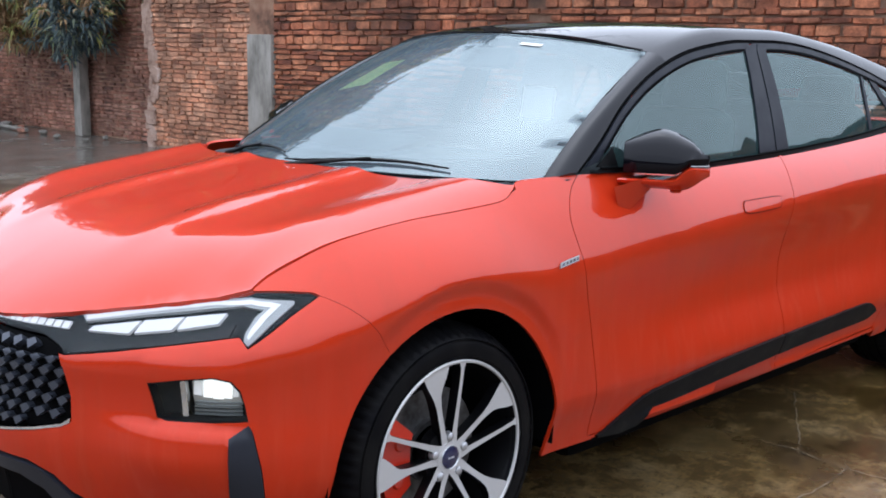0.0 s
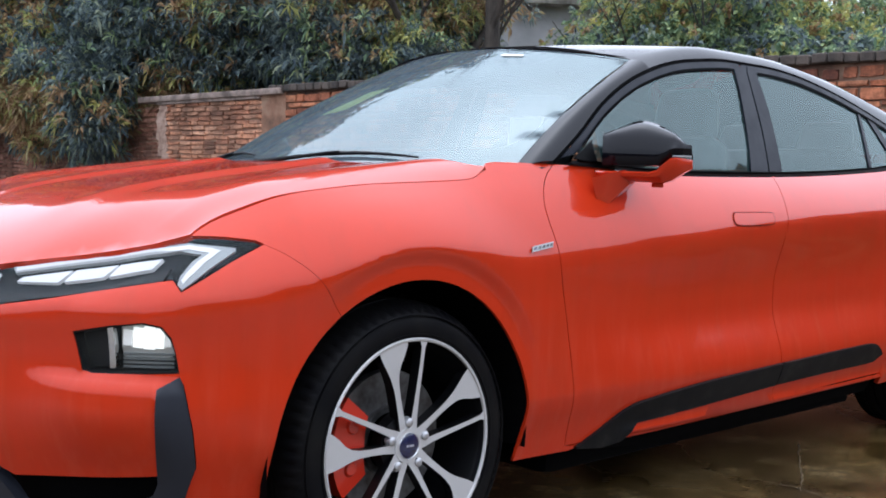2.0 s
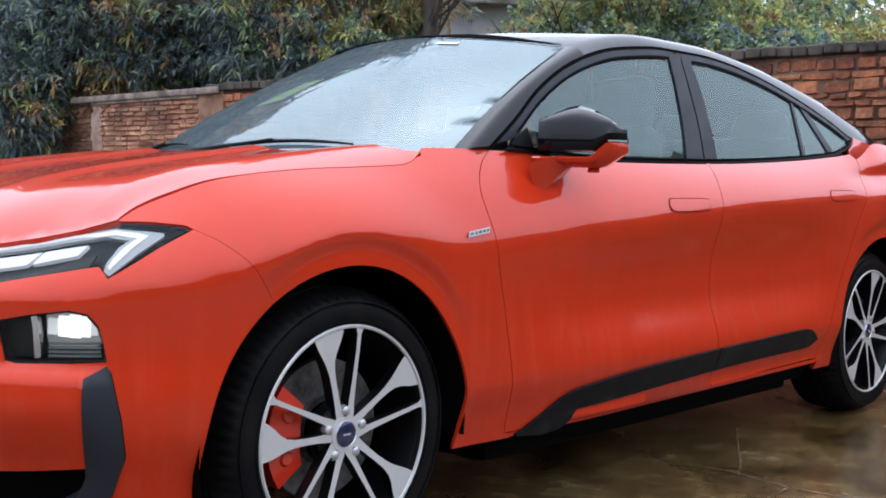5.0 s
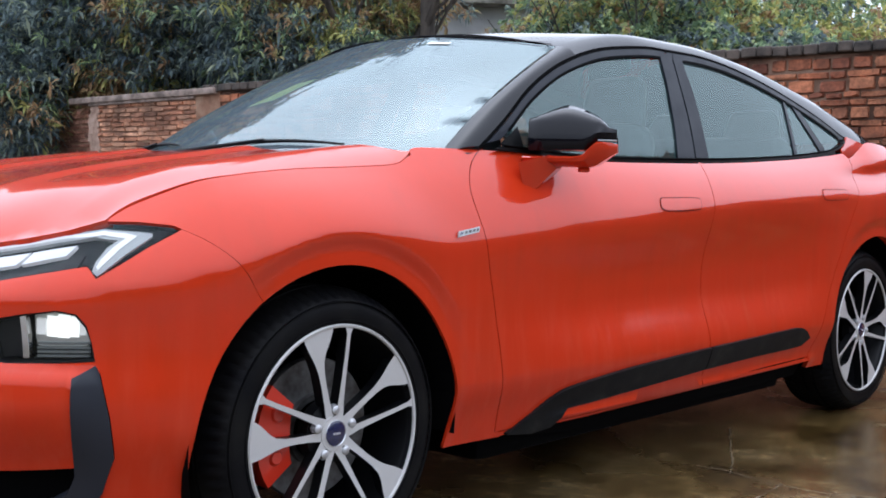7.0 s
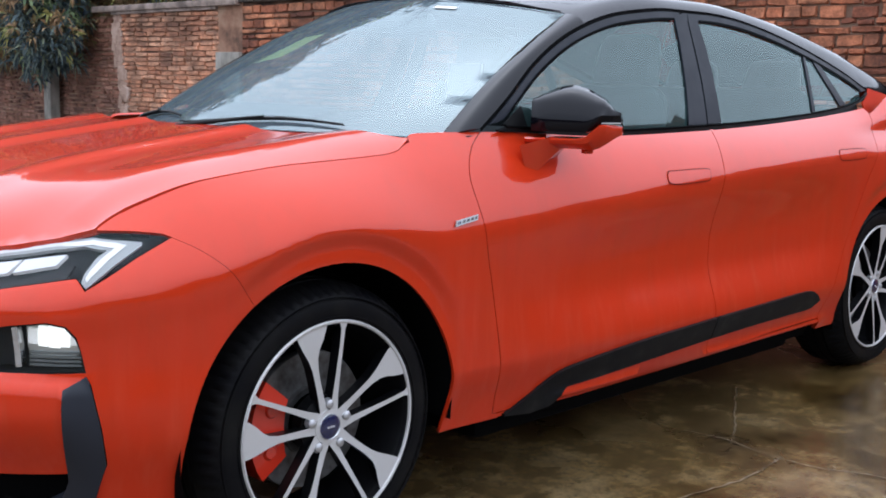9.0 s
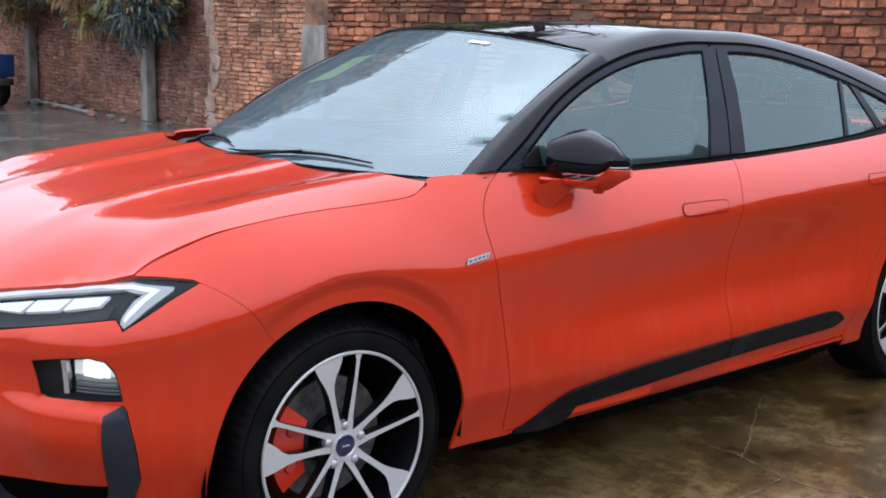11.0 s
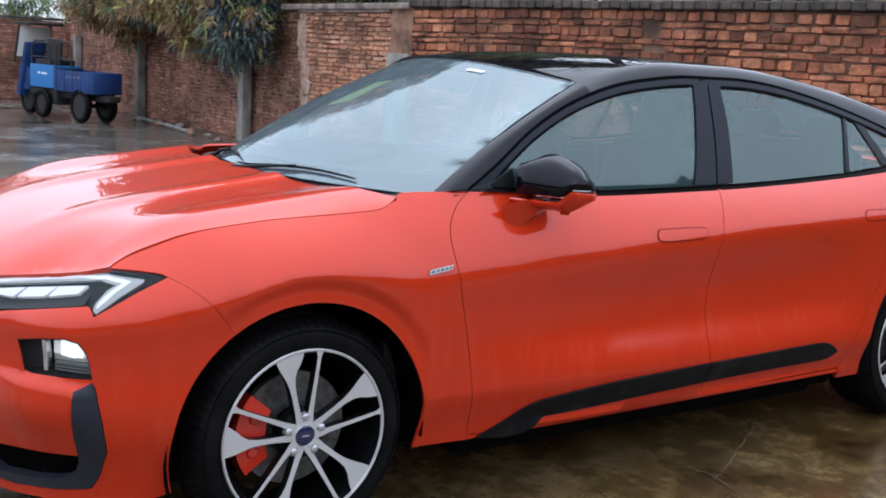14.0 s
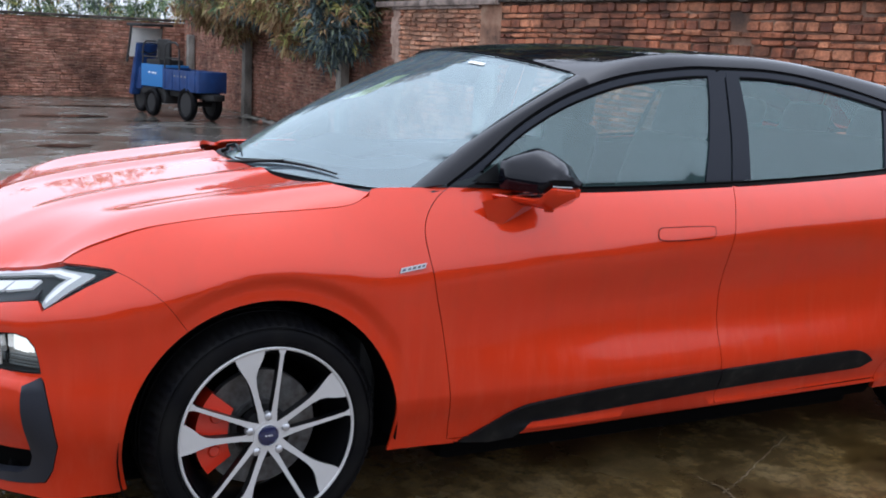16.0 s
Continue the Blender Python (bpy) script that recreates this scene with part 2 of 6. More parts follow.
def brick_like(name, lo, mid_c, hi, per):
    m = shader(name, mid_c, 0.85)
    pick = ramp(m, per(m), [(0.0, lo), (0.3, mid_c), (0.85, hi), (1.0, tuple(0.7 * c for c in lo))])
    stain = ramp(m, noise_tex(m, 1.3, 7, 0.7), [(0.37, 0.20), (0.62, 1.18)])
    grit = mix(m, 1.0, ramp(m, noise_tex(m, 45, 5, 0.7), [(0.3, 0.60), (0.7, 1.25)]), ramp(m, noise_tex(m, 9, 5, 0.7), [(0.35, 0.60), (0.65, 1.3)]), "MULTIPLY")
    feed(m, "Base Color", mix(m, 1.0, mix(m, 0.85, pick, stain, "MULTIPLY"), grit, "MULTIPLY"))
    bump(m, noise_tex(m, 70, 6, 0.7), 0.6, 0.008)
    return m


brick_one = brick_like("clay_brick", (0.20, 0.062, 0.032), (0.40, 0.132, 0.060), (0.54, 0.215, 0.105), random_of)
brick_many = brick_like("clay_brick_run", (0.20, 0.062, 0.032), (0.40, 0.132, 0.060), (0.54, 0.215, 0.105), island_of)
brick_pale = brick_like("pale_clay_brick", (0.48, 0.20, 0.110), (0.66, 0.29, 0.155), (0.72, 0.38, 0.23), random_of)
brick_dull = brick_like("dull_brick", (0.31, 0.130, 0.085), (0.43, 0.190, 0.122), (0.52, 0.27, 0.19), island_of)
mortar = shader("old_mortar", (0.14, 0.095, 0.065), 0.95)
feed(mortar, "Base Color", ramp(mortar, noise_tex(mortar, 2.2, 7, 0.65), [(0.34, (0.070, 0.040, 0.026)), (0.48, (0.25, 0.130, 0.080)), (0.72, (0.42, 0.29, 0.20))]))
bump(mortar, noise_tex(mortar, 35, 6, 0.7), 0.8, 0.015)
plaster_pink = shader("old_plaster", (0.38, 0.27, 0.21), 0.95)
feed(plaster_pink, "Base Color", ramp(plaster_pink, noise_tex(plaster_pink, 6, 7, 0.7), [(0.34, (0.16, 0.095, 0.065)), (0.52, (0.36, 0.24, 0.18)), (0.72, (0.50, 0.40, 0.34))]))
bump(plaster_pink, noise_tex(plaster_pink, 40, 6, 0.7), 0.8, 0.012)
# darker mortar, with the shade of deep joints put into its colour
mortar_shaded = shader("shaded_mortar", (0.10, 0.06, 0.04), 0.95)
feed(mortar_shaded, "Base Color", ramp(mortar_shaded, noise_tex(mortar_shaded, 2.2, 7, 0.65), [(0.34, (0.035, 0.022, 0.016)), (0.50, (0.13, 0.070, 0.044)), (0.72, (0.27, 0.18, 0.125))]))
bump(mortar_shaded, noise_tex(mortar_shaded, 35, 6, 0.7), 0.8, 0.015)
post_grey = shader("concrete_post", (0.20, 0.19, 0.17), 0.9)
feed(post_grey, "Base Color", ramp(post_grey, noise_tex(post_grey, 4, 7, 0.65, (1, 1, 0.35)), [(0.35, (0.10, 0.090, 0.075)), (0.55, (0.27, 0.25, 0.215)), (0.75, (0.40, 0.37, 0.33))]))
bump(post_grey, noise_tex(post_grey, 40, 6), 0.5, 0.006)
coping_grey = shader("mossy_coping", (0.10, 0.09, 0.08), 0.9)
feed(coping_grey, "Base Color", ramp(coping_grey, noise_tex(coping_grey, 5, 7, 0.65), [(0.35, (0.026, 0.022, 0.019)), (0.6, (0.095, 0.074, 0.060)), (0.8, (0.19, 0.145, 0.11))]))
bump(coping_grey, noise_tex(coping_grey, 30, 6), 0.7, 0.01)
coping_pale = shader("pale_coping", (0.30, 0.24, 0.20), 0.9)
feed(coping_pale, "Base Color", ramp(coping_pale, noise_tex(coping_pale, 6, 7, 0.65), [(0.35, (0.10, 0.075, 0.060)), (0.55, (0.27, 0.205, 0.17)), (0.8, (0.38, 0.31, 0.27))]))
bump(coping_pale, noise_tex(coping_pale, 30, 6), 0.7, 0.01)
plaster = shader("grey_render", (0.32, 0.32, 0.33), 0.9)
feed(plaster, "Base Color", ramp(plaster, noise_tex(plaster, 1.5, 6), [(0.35, (0.36, 0.36, 0.36)), (0.7, (0.50, 0.50, 0.50))]))
bark = shader("bark", (0.06, 0.048, 0.038), 0.95)
feed(bark, "Base Color", ramp(bark, noise_tex(bark, 9, 6, 0.6, (1, 1, 0.25)), [(0.35, (0.022, 0.018, 0.015)), (0.7, (0.085, 0.07, 0.055))]))
bump(bark, noise_tex(bark, 18, 6, 0.6, (1, 1, 0.2)), 0.8, 0.02)


def leaf_mat(name, a, b, c, d):
    m = shader(name, b, 0.60, Specular_IOR_Level=0.22)
    pick = ramp(m, island_of(m), [(0.0, a), (0.45, b), (0.8, c), (1.0, d)])
    feed(m, "Base Color", mix(m, 0.5, pick, ramp(m, noise_tex(m, 0.9, 4), [(0.35, 0.8), (0.65, 1.9)]), "MULTIPLY"))
    # light comes through the blades
    nodes, links, b = kit(m)
    thin, both = nodes.new("ShaderNodeBsdfTranslucent"), nodes.new("ShaderNodeMixShader")
    links.new(b.inputs["Base Color"].links[0].from_socket, thin.inputs[0])
    both.inputs[0].default_value = 0.38
    links.new(b.outputs[0], both.inputs[1]), links.new(thin.outputs[0], both.inputs[2])
    links.new(both.outputs[0], nodes["Material Output"].inputs[0])
    return m


leaf_dark = leaf_mat("dark_leaves", (0.048, 0.068, 0.084), (0.098, 0.132, 0.135), (0.175, 0.22, 0.20), (0.28, 0.31, 0.20))
leaf_rust = leaf_mat("rusty_leaves", (0.19, 0.115, 0.065), (0.32, 0.20, 0.105), (0.42, 0.30, 0.16), (0.36, 0.36, 0.15))
leaf_green = leaf_mat("green_leaves", (0.085, 0.135, 0.085), (0.16, 0.235, 0.130), (0.27, 0.35, 0.18), (0.42, 0.47, 0.20))
leaf_yellow = leaf_mat("yellow_leaves", (0.20, 0.225, 0.075), (0.35, 0.355, 0.12), (0.48, 0.46, 0.16), (0.50, 0.40, 0.17))
trike_blue = shader("trike_blue", (0.006, 0.030, 0.12), 0.5)
feed(trike_blue, "Base Color", ramp(trike_blue, noise_tex(trike_blue, 6, 6), [(0.35, (0.006, 0.028, 0.115)), (0.75, (0.012, 0.055, 0.19))]))
trike_pale = shader("trike_tailgate_blue", (0.030, 0.17, 0.42), 0.5)
mud = shader("mud_black", (0.012, 0.011, 0.010), 0.7)
white_mark = shader("white_lettering", (0.75, 0.76, 0.78), 0.5)


# ---- building helpers ----
from mathutils.geometry import delaunay_2d_cdt


def raw(name, verts, faces, material, parent=None, label="", smooth=False, normals=None, slots=None):
    me = bpy.data.meshes.new(name)
    me.from_pydata([tuple(v) for v in verts], [], [tuple(f) for f in faces])
    for m in material if isinstance(material, (list, tuple)) else [material]:
        me.materials.append(m)
    if slots is not None:
        me.polygons.foreach_set("material_index", slots)
    if smooth or normals is not None:
        me.polygons.foreach_set("use_smooth", [True] * len(me.polygons))
    me.update()
    if normals is not None:
        me.normals_split_custom_set_from_vertices([tuple(n) for n in normals])
    ob = new(name, me)
    if parent is not None:
        ob.parent = parent
    if label:
        ob["label"] = label
    return ob


def part(name, bm, material, parent=None, label="", smooth=None):
    """Links a bmesh as one mesh object, under a thing or a part."""
    me = bpy.data.meshes.new(name)
    bmesh.ops.recalc_face_normals(bm, faces=bm.faces)
    bm.to_mesh(me)
    bm.free()
    for m in material if isinstance(material, (list, tuple)) else [material]:
        me.materials.append(m)
    if smooth is not None:
        me.polygons.foreach_set("use_smooth", [True] * len(me.polygons))
        if smooth < 180:
            me.set_sharp_from_angle(angle=radians(smooth))
    ob = new(name, me)
    if parent is not None:
        ob.parent = parent
    if label:
        ob["label"] = label
    return ob


def thing(name, label, category, group="", at=(0, 0, 0), turn=0.0, kind=""):
    ob = new(name)
    ob.empty_display_size = 0.1
    ob.matrix_basis = pose(*at, 0, 0, turn)
    return tagged(ob, label, category, group, kind)


def box(bm, size, at=(0, 0, 0), rot=(0, 0, 0), bevel=0.0, taper=None, segs=2):
    m = pose(*at, *rot) @ Matrix.Diagonal((*size, 1))
    r = bmesh.ops.create_cube(bm, size=1.0, matrix=Matrix.Identity(4))
    if taper:
        for v in r["verts"]:
            if v.co.z > 0:
                v.co.x *= taper[0]
                v.co.y *= taper[1]
    bmesh.ops.transform(bm, matrix=m, verts=r["verts"])
    if bevel:
        edges = list({e for v in r["verts"] for e in v.link_edges})
        bmesh.ops.bevel(bm, geom=edges, offset=bevel, segments=segs, affect="EDGES", profile=0.6)
    return bm


def rod(bm, a, b, r, r2=None, n=12):
    a, b = Vector(a), Vector(b)
    d = b - a
    m = Matrix.Translation((a + b) / 2) @ d.to_track_quat("Z", "Y").to_matrix().to_4x4()
    bmesh.ops.create_cone(bm, cap_ends=True, segments=n, radius1=r, radius2=r if r2 is None else r2, depth=d.length, matrix=m)
    return bm


def tube(bm, pts, r, n=8):
    """A round bar along a line of points, in one skin."""
    pts = [Vector(p) for p in pts]
    rings = []
    for i, p in enumerate(pts):
        d = (pts[min(i + 1, len(pts) - 1)] - pts[max(i - 1, 0)]).normalized()
        side = d.cross(Vector((0.13, 0.2, 1)) if abs(d.z) < 0.95 else Vector((1, 0, 0))).normalized()
        up = side.cross(d)
        rr = r[i] if isinstance(r, (list, tuple)) else r
        rings.append([bm.verts.new(p + rr * (math.cos(k * math.tau / n) * side + math.sin(k * math.tau / n) * up)) for k in range(n)])
    for a, b in zip(rings, rings[1:]):
        for k in range(n):
            bm.faces.new((a[k], a[(k + 1) % n], b[(k + 1) % n], b[k]))
    bm.faces.new(rings[0][::-1])
    bm.faces.new(rings[-1])
    return bm


def lathe(bm, profile, n=48, centre=(0, 0, 0)):
    """Turns a profile of (radius, offset along y) round the y axis."""
    rings = []
    for r, y in profile:
        rings.append([bm.verts.new((centre[0] + r * math.cos(k * math.tau / n), centre[1] + y, centre[2] + r * math.sin(k * math.tau / n))) for k in range(n)])
    for a, b in zip(rings, rings[1:]):
        for k in range(n):
            bm.faces.new((a[k], a[(k + 1) % n], b[(k + 1) % n], b[k]))
    return bm


def curve(nodes, t):
    """A smooth line through nodes (t, value), slopes limited so that it does not overshoot."""
    xs, ys = [n[0] for n in nodes], [n[1] for n in nodes]
    if t <= xs[0]:
        return ys[0]
    if t >= xs[-1]:
        return ys[-1]
    i = max(k for k in range(len(xs) - 1) if xs[k] <= t)

    def slope(k):
        if k in (0, len(xs) - 1):
            j = min(k, len(xs) - 2)
            return (ys[j + 1] - ys[j]) / (xs[j + 1] - xs[j])
        a, b = (ys[k] - ys[k - 1]) / (xs[k] - xs[k - 1]), (ys[k + 1] - ys[k]) / (xs[k + 1] - xs[k])
        return 0.0 if a * b <= 0 else 2 * a * b / (a + b) if max(abs(a), abs(b)) > 2.5 * min(abs(a), abs(b)) else (a + b) / 2
    h = xs[i + 1] - xs[i]
    u = (t - xs[i]) / h
    return ys[i] * (1 + 2 * u) * (1 - u) ** 2 + slope(i) * h * u * (1 - u) ** 2 + ys[i + 1] * u * u * (3 - 2 * u) + slope(i + 1) * h * u * u * (u - 1)


def flow(pts, n=6):
    """A rounded line through points of the plane."""
    out = []
    for i in range(len(pts) - 1):
        p0, p1, p2, p3 = (Vector(pts[max(0, min(len(pts) - 1, k))]) for k in (i - 1, i, i + 1, i + 2))
        for k in range(n):
            t = k / n
            out.append(tuple(0.5 * ((2 * p1) + (p2 - p0) * t + (2 * p0 - 5 * p1 + 4 * p2 - p3) * t * t + (3 * p1 - p0 - 3 * p2 + p3) * t ** 3)))
    return out + [tuple(pts[-1])]


def inside(poly, pts):
    x, y = pts[:, 0], pts[:, 1]
    hit = np.zeros(len(pts), bool)
    for (x0, y0), (x1, y1) in zip(poly, np.roll(poly, -1, 0)):
        if y0 != y1:
            hit ^= ((y0 > y) != (y1 > y)) & (x < (x1 - x0) * (y - y0) / (y1 - y0) + x0)
    return hit


def finer(loop, step):
    out = []
    for a, b in zip(loop, loop[1:] + loop[:1]):
        n = max(1, math.ceil(math.hypot(b[0] - a[0], b[1] - a[1]) / step - 1e-6))
        out += [(a[0] + (b[0] - a[0]) * k / n, a[1] + (b[1] - a[1]) * k / n) for k in range(n)]
    return out


def sheet(name, loops, surface, material, parent, label="", step=0.03, fold=0.016, side=1, lift=0.0):
    """A panel bounded by loops in the plane of a surface's two measures (the first loop its outline, the others holes), with folded edges.
    side: 1 as the surface says, -1 mirrored to the car's other flank."""
    loops = [finer([tuple(p) for p in l], step) for l in loops]
    polys = [np.array(l) for l in loops]
    lo, hi = polys[0].min(0), polys[0].max(0)
    gx, gy = np.meshgrid(np.arange(lo[0] + step / 2, hi[0], step), np.arange(lo[1] + step / 2, hi[1], step))
    grid = np.stack([gx.ravel(), gy.ravel()], 1)
    keep = inside(polys[0], grid)
    for p in polys[1:]:
        keep &= ~inside(p, grid)
    edge = np.concatenate(polys)
    grid = grid[keep]
    if len(grid):
        far = np.array([((edge - g) ** 2).sum(1).min() > (0.45 * step) ** 2 for g in grid])
        grid = grid[far]
    cons, k = [], 0
    for l in loops:
        cons += [(k + i, k + (i + 1) % len(l)) for i in range(len(l))]
        k += len(l)
    flat, _, tris, *_ = delaunay_2d_cdt([Vector(p) for l in loops for p in l] + [Vector(g) for g in grid], cons, [], 0, 1e-6)
    flat = np.array([tuple(p) for p in flat])
    mids = np.array([flat[list(t)].mean(0) for t in tris])
    ok = inside(polys[0], mids)
    for p in polys[1:]:
        ok &= ~inside(p, mids)
    e = 0.0015
    verts, normals = [], []

    def at(a, b):
        p = Vector(surface(a, b))
        du, dv = Vector(surface(a + e, b)) - Vector(surface(a - e, b)), Vector(surface(a, b + e)) - Vector(surface(a, b - e))
        n = du.cross(dv).normalized()
        return p + n * lift, n
    for a, b in flat:
        p, n = at(a, b)
        verts.append(p)
        normals.append(n)
    faces = [tuple(t) for t, o in zip(tris, ok) if o]
    # all faces turn the way the surface looks
    a, b, c = (verts[i] for i in faces[0])
    if (b - a).cross(c - a).dot(normals[faces[0][0]]) < 0:
        faces = [f[::-1] for f in faces]
    if fold:
        for l in loops:
            ring = [at(*p) for p in l]
            k = len(verts)
            for i, (p, n) in enumerate(ring):
                along = (ring[(i + 1) % len(l)][0] - ring[i - 1][0]).normalized()
                out = along.cross(n).normalized()
                verts += [p, p - n * fold]
                normals += [out, out]
            m = 2 * len(l)
            for i in range(len(l)):
                j = (2 * i + 2) % m
                faces.append((k + 2 * i, k + 2 * i + 1, k + j + 1, k + j))
    if side < 0:
        verts = [Vector((v.x, -v.y, v.z)) for v in verts]
        normals = [Vector((n.x, -n.y, n.z)) for n in normals]
        faces = [f[::-1] for f in faces]
    return raw(name, verts, faces, material, parent, label, normals=normals)


# ---- the car: front axle at x = 0, nose towards -x, its left flank towards -y ----
WHEELBASE, TYRE_R, HUB_Z = 2.954, 0.345, 0.345

PLAN = [(3.98, 0.0), (3.95, 0.40), (3.86, 0.70), (3.66, 0.845), (3.3, 0.900), (2.95, 0.912), (2.4, 0.912), (1.6, 0.912), (1.0, 0.910), (0.65, 0.894), (0.3, 0.884),
        (0.0, 0.888), (-0.30, 0.888), (-0.47, 0.868), (-0.60, 0.826), (-0.69, 0.725), (-0.77, 0.575), (-0.85, 0.40), (-0.91, 0.20), (-0.93, 0.0)][::-1]
# distance along the plan line, so that the flank's measure is x itself between the axles
REACH = [0.0]
for (xa, ya), (xb, yb) in zip(PLAN, PLAN[1:]):
    REACH.append(REACH[-1] + math.hypot(xb - xa, yb - ya))
ZERO = REACH[[p[0] for p in PLAN].index(0.0)]
REACH = [r - ZERO for r in REACH]


def plan(s):
    """The widest outline seen from above at the distance s behind the front axle, along the skin."""
    return curve([(r, p[0]) for r, p in zip(REACH, PLAN)], s), -curve([(r, p[1]) for r, p in zip(REACH, PLAN)], s)


SHOULDER = [(-1.2, 0.80), (-0.9, 0.80), (-0.6, 0.855), (-0.46, 0.895), (-0.31, 0.932), (-0.06, 0.963), (0.2, 0.99), (0.45, 1.02), (0.7, 1.035), (1.5, 1.030), (2.1, 1.043), (2.7, 1.078), (2.9, 1.108), (3.05, 1.142), (3.15, 1.150), (3.35, 1.135), (3.6, 1.11)]
SECTION = [(0.10, 0.085), (0.20, 0.060), (0.30, 0.037), (0.33, 0.028), (0.38, 0.010), (0.42, 0.002), (0.50, 0.004), (0.60, 0.008), (0.72, 0.006), (0.84, 0.0), (0.89, 0.014), (0.97, 0.062), (1.03, 0.117), (1.06, 0.150)]
CREASE = [(-1.3, 0.66), (-0.6, 0.705), (-0.36, 0.738), (-0.2, 0.778), (-0.02, 0.812), (0.16, 0.802), (0.34, 0.780), (0.46, 0.777), (0.88, 0.815), (1.25, 0.842), (1.58, 0.864), (2.0, 0.886), (2.6, 0.900), (3.5, 0.92)]


def smooth(a, b, t):
    t = max(0.0, min(1.0, (t - a) / (b - a)))
    return t * t * (3 - 2 * t)


def skin(s, z):
    """The car's left flank and nose: a point at the distance s along the plan line and the height z."""
    top = curve(SHOULDER, s)
    fold = curve(CREASE, s)
    if z < fold:
        ref = z if z < 0.5 else 0.5 + (z - 0.5) * 0.34 / (fold - 0.5)
    else:
        ref = 0.84 + (z - fold) * 0.19 / (top - fold)
    inset = curve(SECTION, ref)
    # the doors are hollowed under the crease
    inset += 0.030 * smooth(0.45, 1.25, s) * smooth(2.65, 2.15, s) * smooth(0.42, 0.59, z) * smooth(0.84, 0.64, ref)
    # a narrow lip along the sill
    inset -= 0.012 * math.exp(-((z - 0.272) / 0.016) ** 2) * smooth(0.72, 0.90, s) * smooth(2.50, 2.40, s)
    front = smooth(-0.25, -0.65, s)
    low = smooth(0.62, 0.45, z)
    inset = inset * (1 - front * low * 0.75) + front * 0.05 * smooth(0.5, 0.2, z)
    # wheel arches swell
    for ax in (0.0, WHEELBASE):
        r = math.hypot(s - ax + 0.01, z - HUB_Z)
        up = smooth(0.40, 0.66, z)
        ridge = 0.418 + 0.050 * up
        up *= smooth(-0.36, -0.14, s - ax)
        inset -= 0.012 * smooth(0.66, ridge, r) * up - 0.011 * up * smooth(ridge + 0.010, ridge - 0.036, r) + 0.003 * smooth(0.434, 0.402, r) * smooth(-0.34, -0.10, s - ax)
    # a long hollow over the rear arch
    rise = z - 0.980 - 0.06 * (s - 2.6)
    inset += 0.030 * math.exp(-(rise / (0.032 if rise > 0 else 0.050)) ** 2) * smooth(2.52, 3.05, s)
    # a crisp ledge on the bumper under the lamp
    inset -= 0.032 * max(0.0, min(1.0, (0.568 - z) / 0.030)) * smooth(0.34, 0.50, z) * smooth(-0.60, -0.68, s) * smooth(-1.02, -0.80, s)
    x, y = plan(s)
    x1, y1 = plan(s + 0.004)
    x0, y0 = plan(s - 0.004)
    d = math.hypot(x1 - x0, y1 - y0)
    nx, ny = (y1 - y0) / d, -(x1 - x0) / d
    return x - nx * inset, y - ny * inset, z


def arch(axle, a0, a1, r=0.400, n=26):
    return [(axle - 0.012 + r * math.cos(radians(a0 + (a1 - a0) * k / n)), HUB_Z + r * math.sin(radians(a0 + (a1 - a0) * k / n))) for k in range(n + 1)]


BELT = [(0.5, 1.042), (0.64, 1.038), (1.1, 1.018), (1.57, 1.024), (1.77, 1.029), (2.15, 1.045), (2.6, 1.074), (2.85, 1.100), (2.98, 1.130), (3.10, 1.172), (3.2, 1.19)]
DRIP = [(0.56, 1.036), (0.70, 1.122), (0.84, 1.216), (0.98, 1.288), (1.10, 1.334), (1.27, 1.380), (1.45, 1.406), (1.64, 1.420), (1.85, 1.420), (2.05, 1.408), (2.2, 1.386), (2.41, 1.345), (2.64, 1.290), (2.88, 1.222), (3.04, 1.168), (3.20, 1.145), (3.5, 1.10), (3.8, 1.04)]


def pane_side(x, z):
    """The leaning plane of the side windows."""
    return x, -(0.785 - 0.135 * max(0.0, (z - 1.03) / 0.37) ** 1.1 - 0.05 * max(0.0, x - 2.2) ** 1.5), z


RIDGE = [(-0.95, 0.745), (-0.85, 0.797), (-0.7, 0.860), (-0.5, 0.925), (-0.3, 0.962), (0.0, 1.004), (0.2, 1.030), (0.4, 1.045)]


# the bonnet's edge meets the fender's skin, its front rim the top of the lamps
SEAM_S = [(-0.588, 0.850), (-0.52, 0.876), (-0.46, 0.897), (-0.38, 0.923), (-0.31, 0.938), (-0.2, 0.953), (-0.06, 0.966), (0.12, 0.975), (0.25, 0.984), (0.30, 1.002), (0.335, 1.024)]
HEM = [skin(s, z) for s, z in flow(SEAM_S, 3)]
EDGE = [(p[0], -p[1] - 0.001) for p in HEM]
SEAM = [(p[0], p[2]) for p in HEM]
RIM = [skin(s, z) for s, z in ((-1.5, 0.746), (-1.30, 0.749), (-1.07, 0.776), (-0.86, 0.806), (-0.69, 0.833), (-0.588, 0.848))]
RIM_X = flow([(-p[1], p[0] - 0.006) for p in RIM], 5)
RIM_Z = flow([(-p[1], p[2]) for p in RIM], 5)


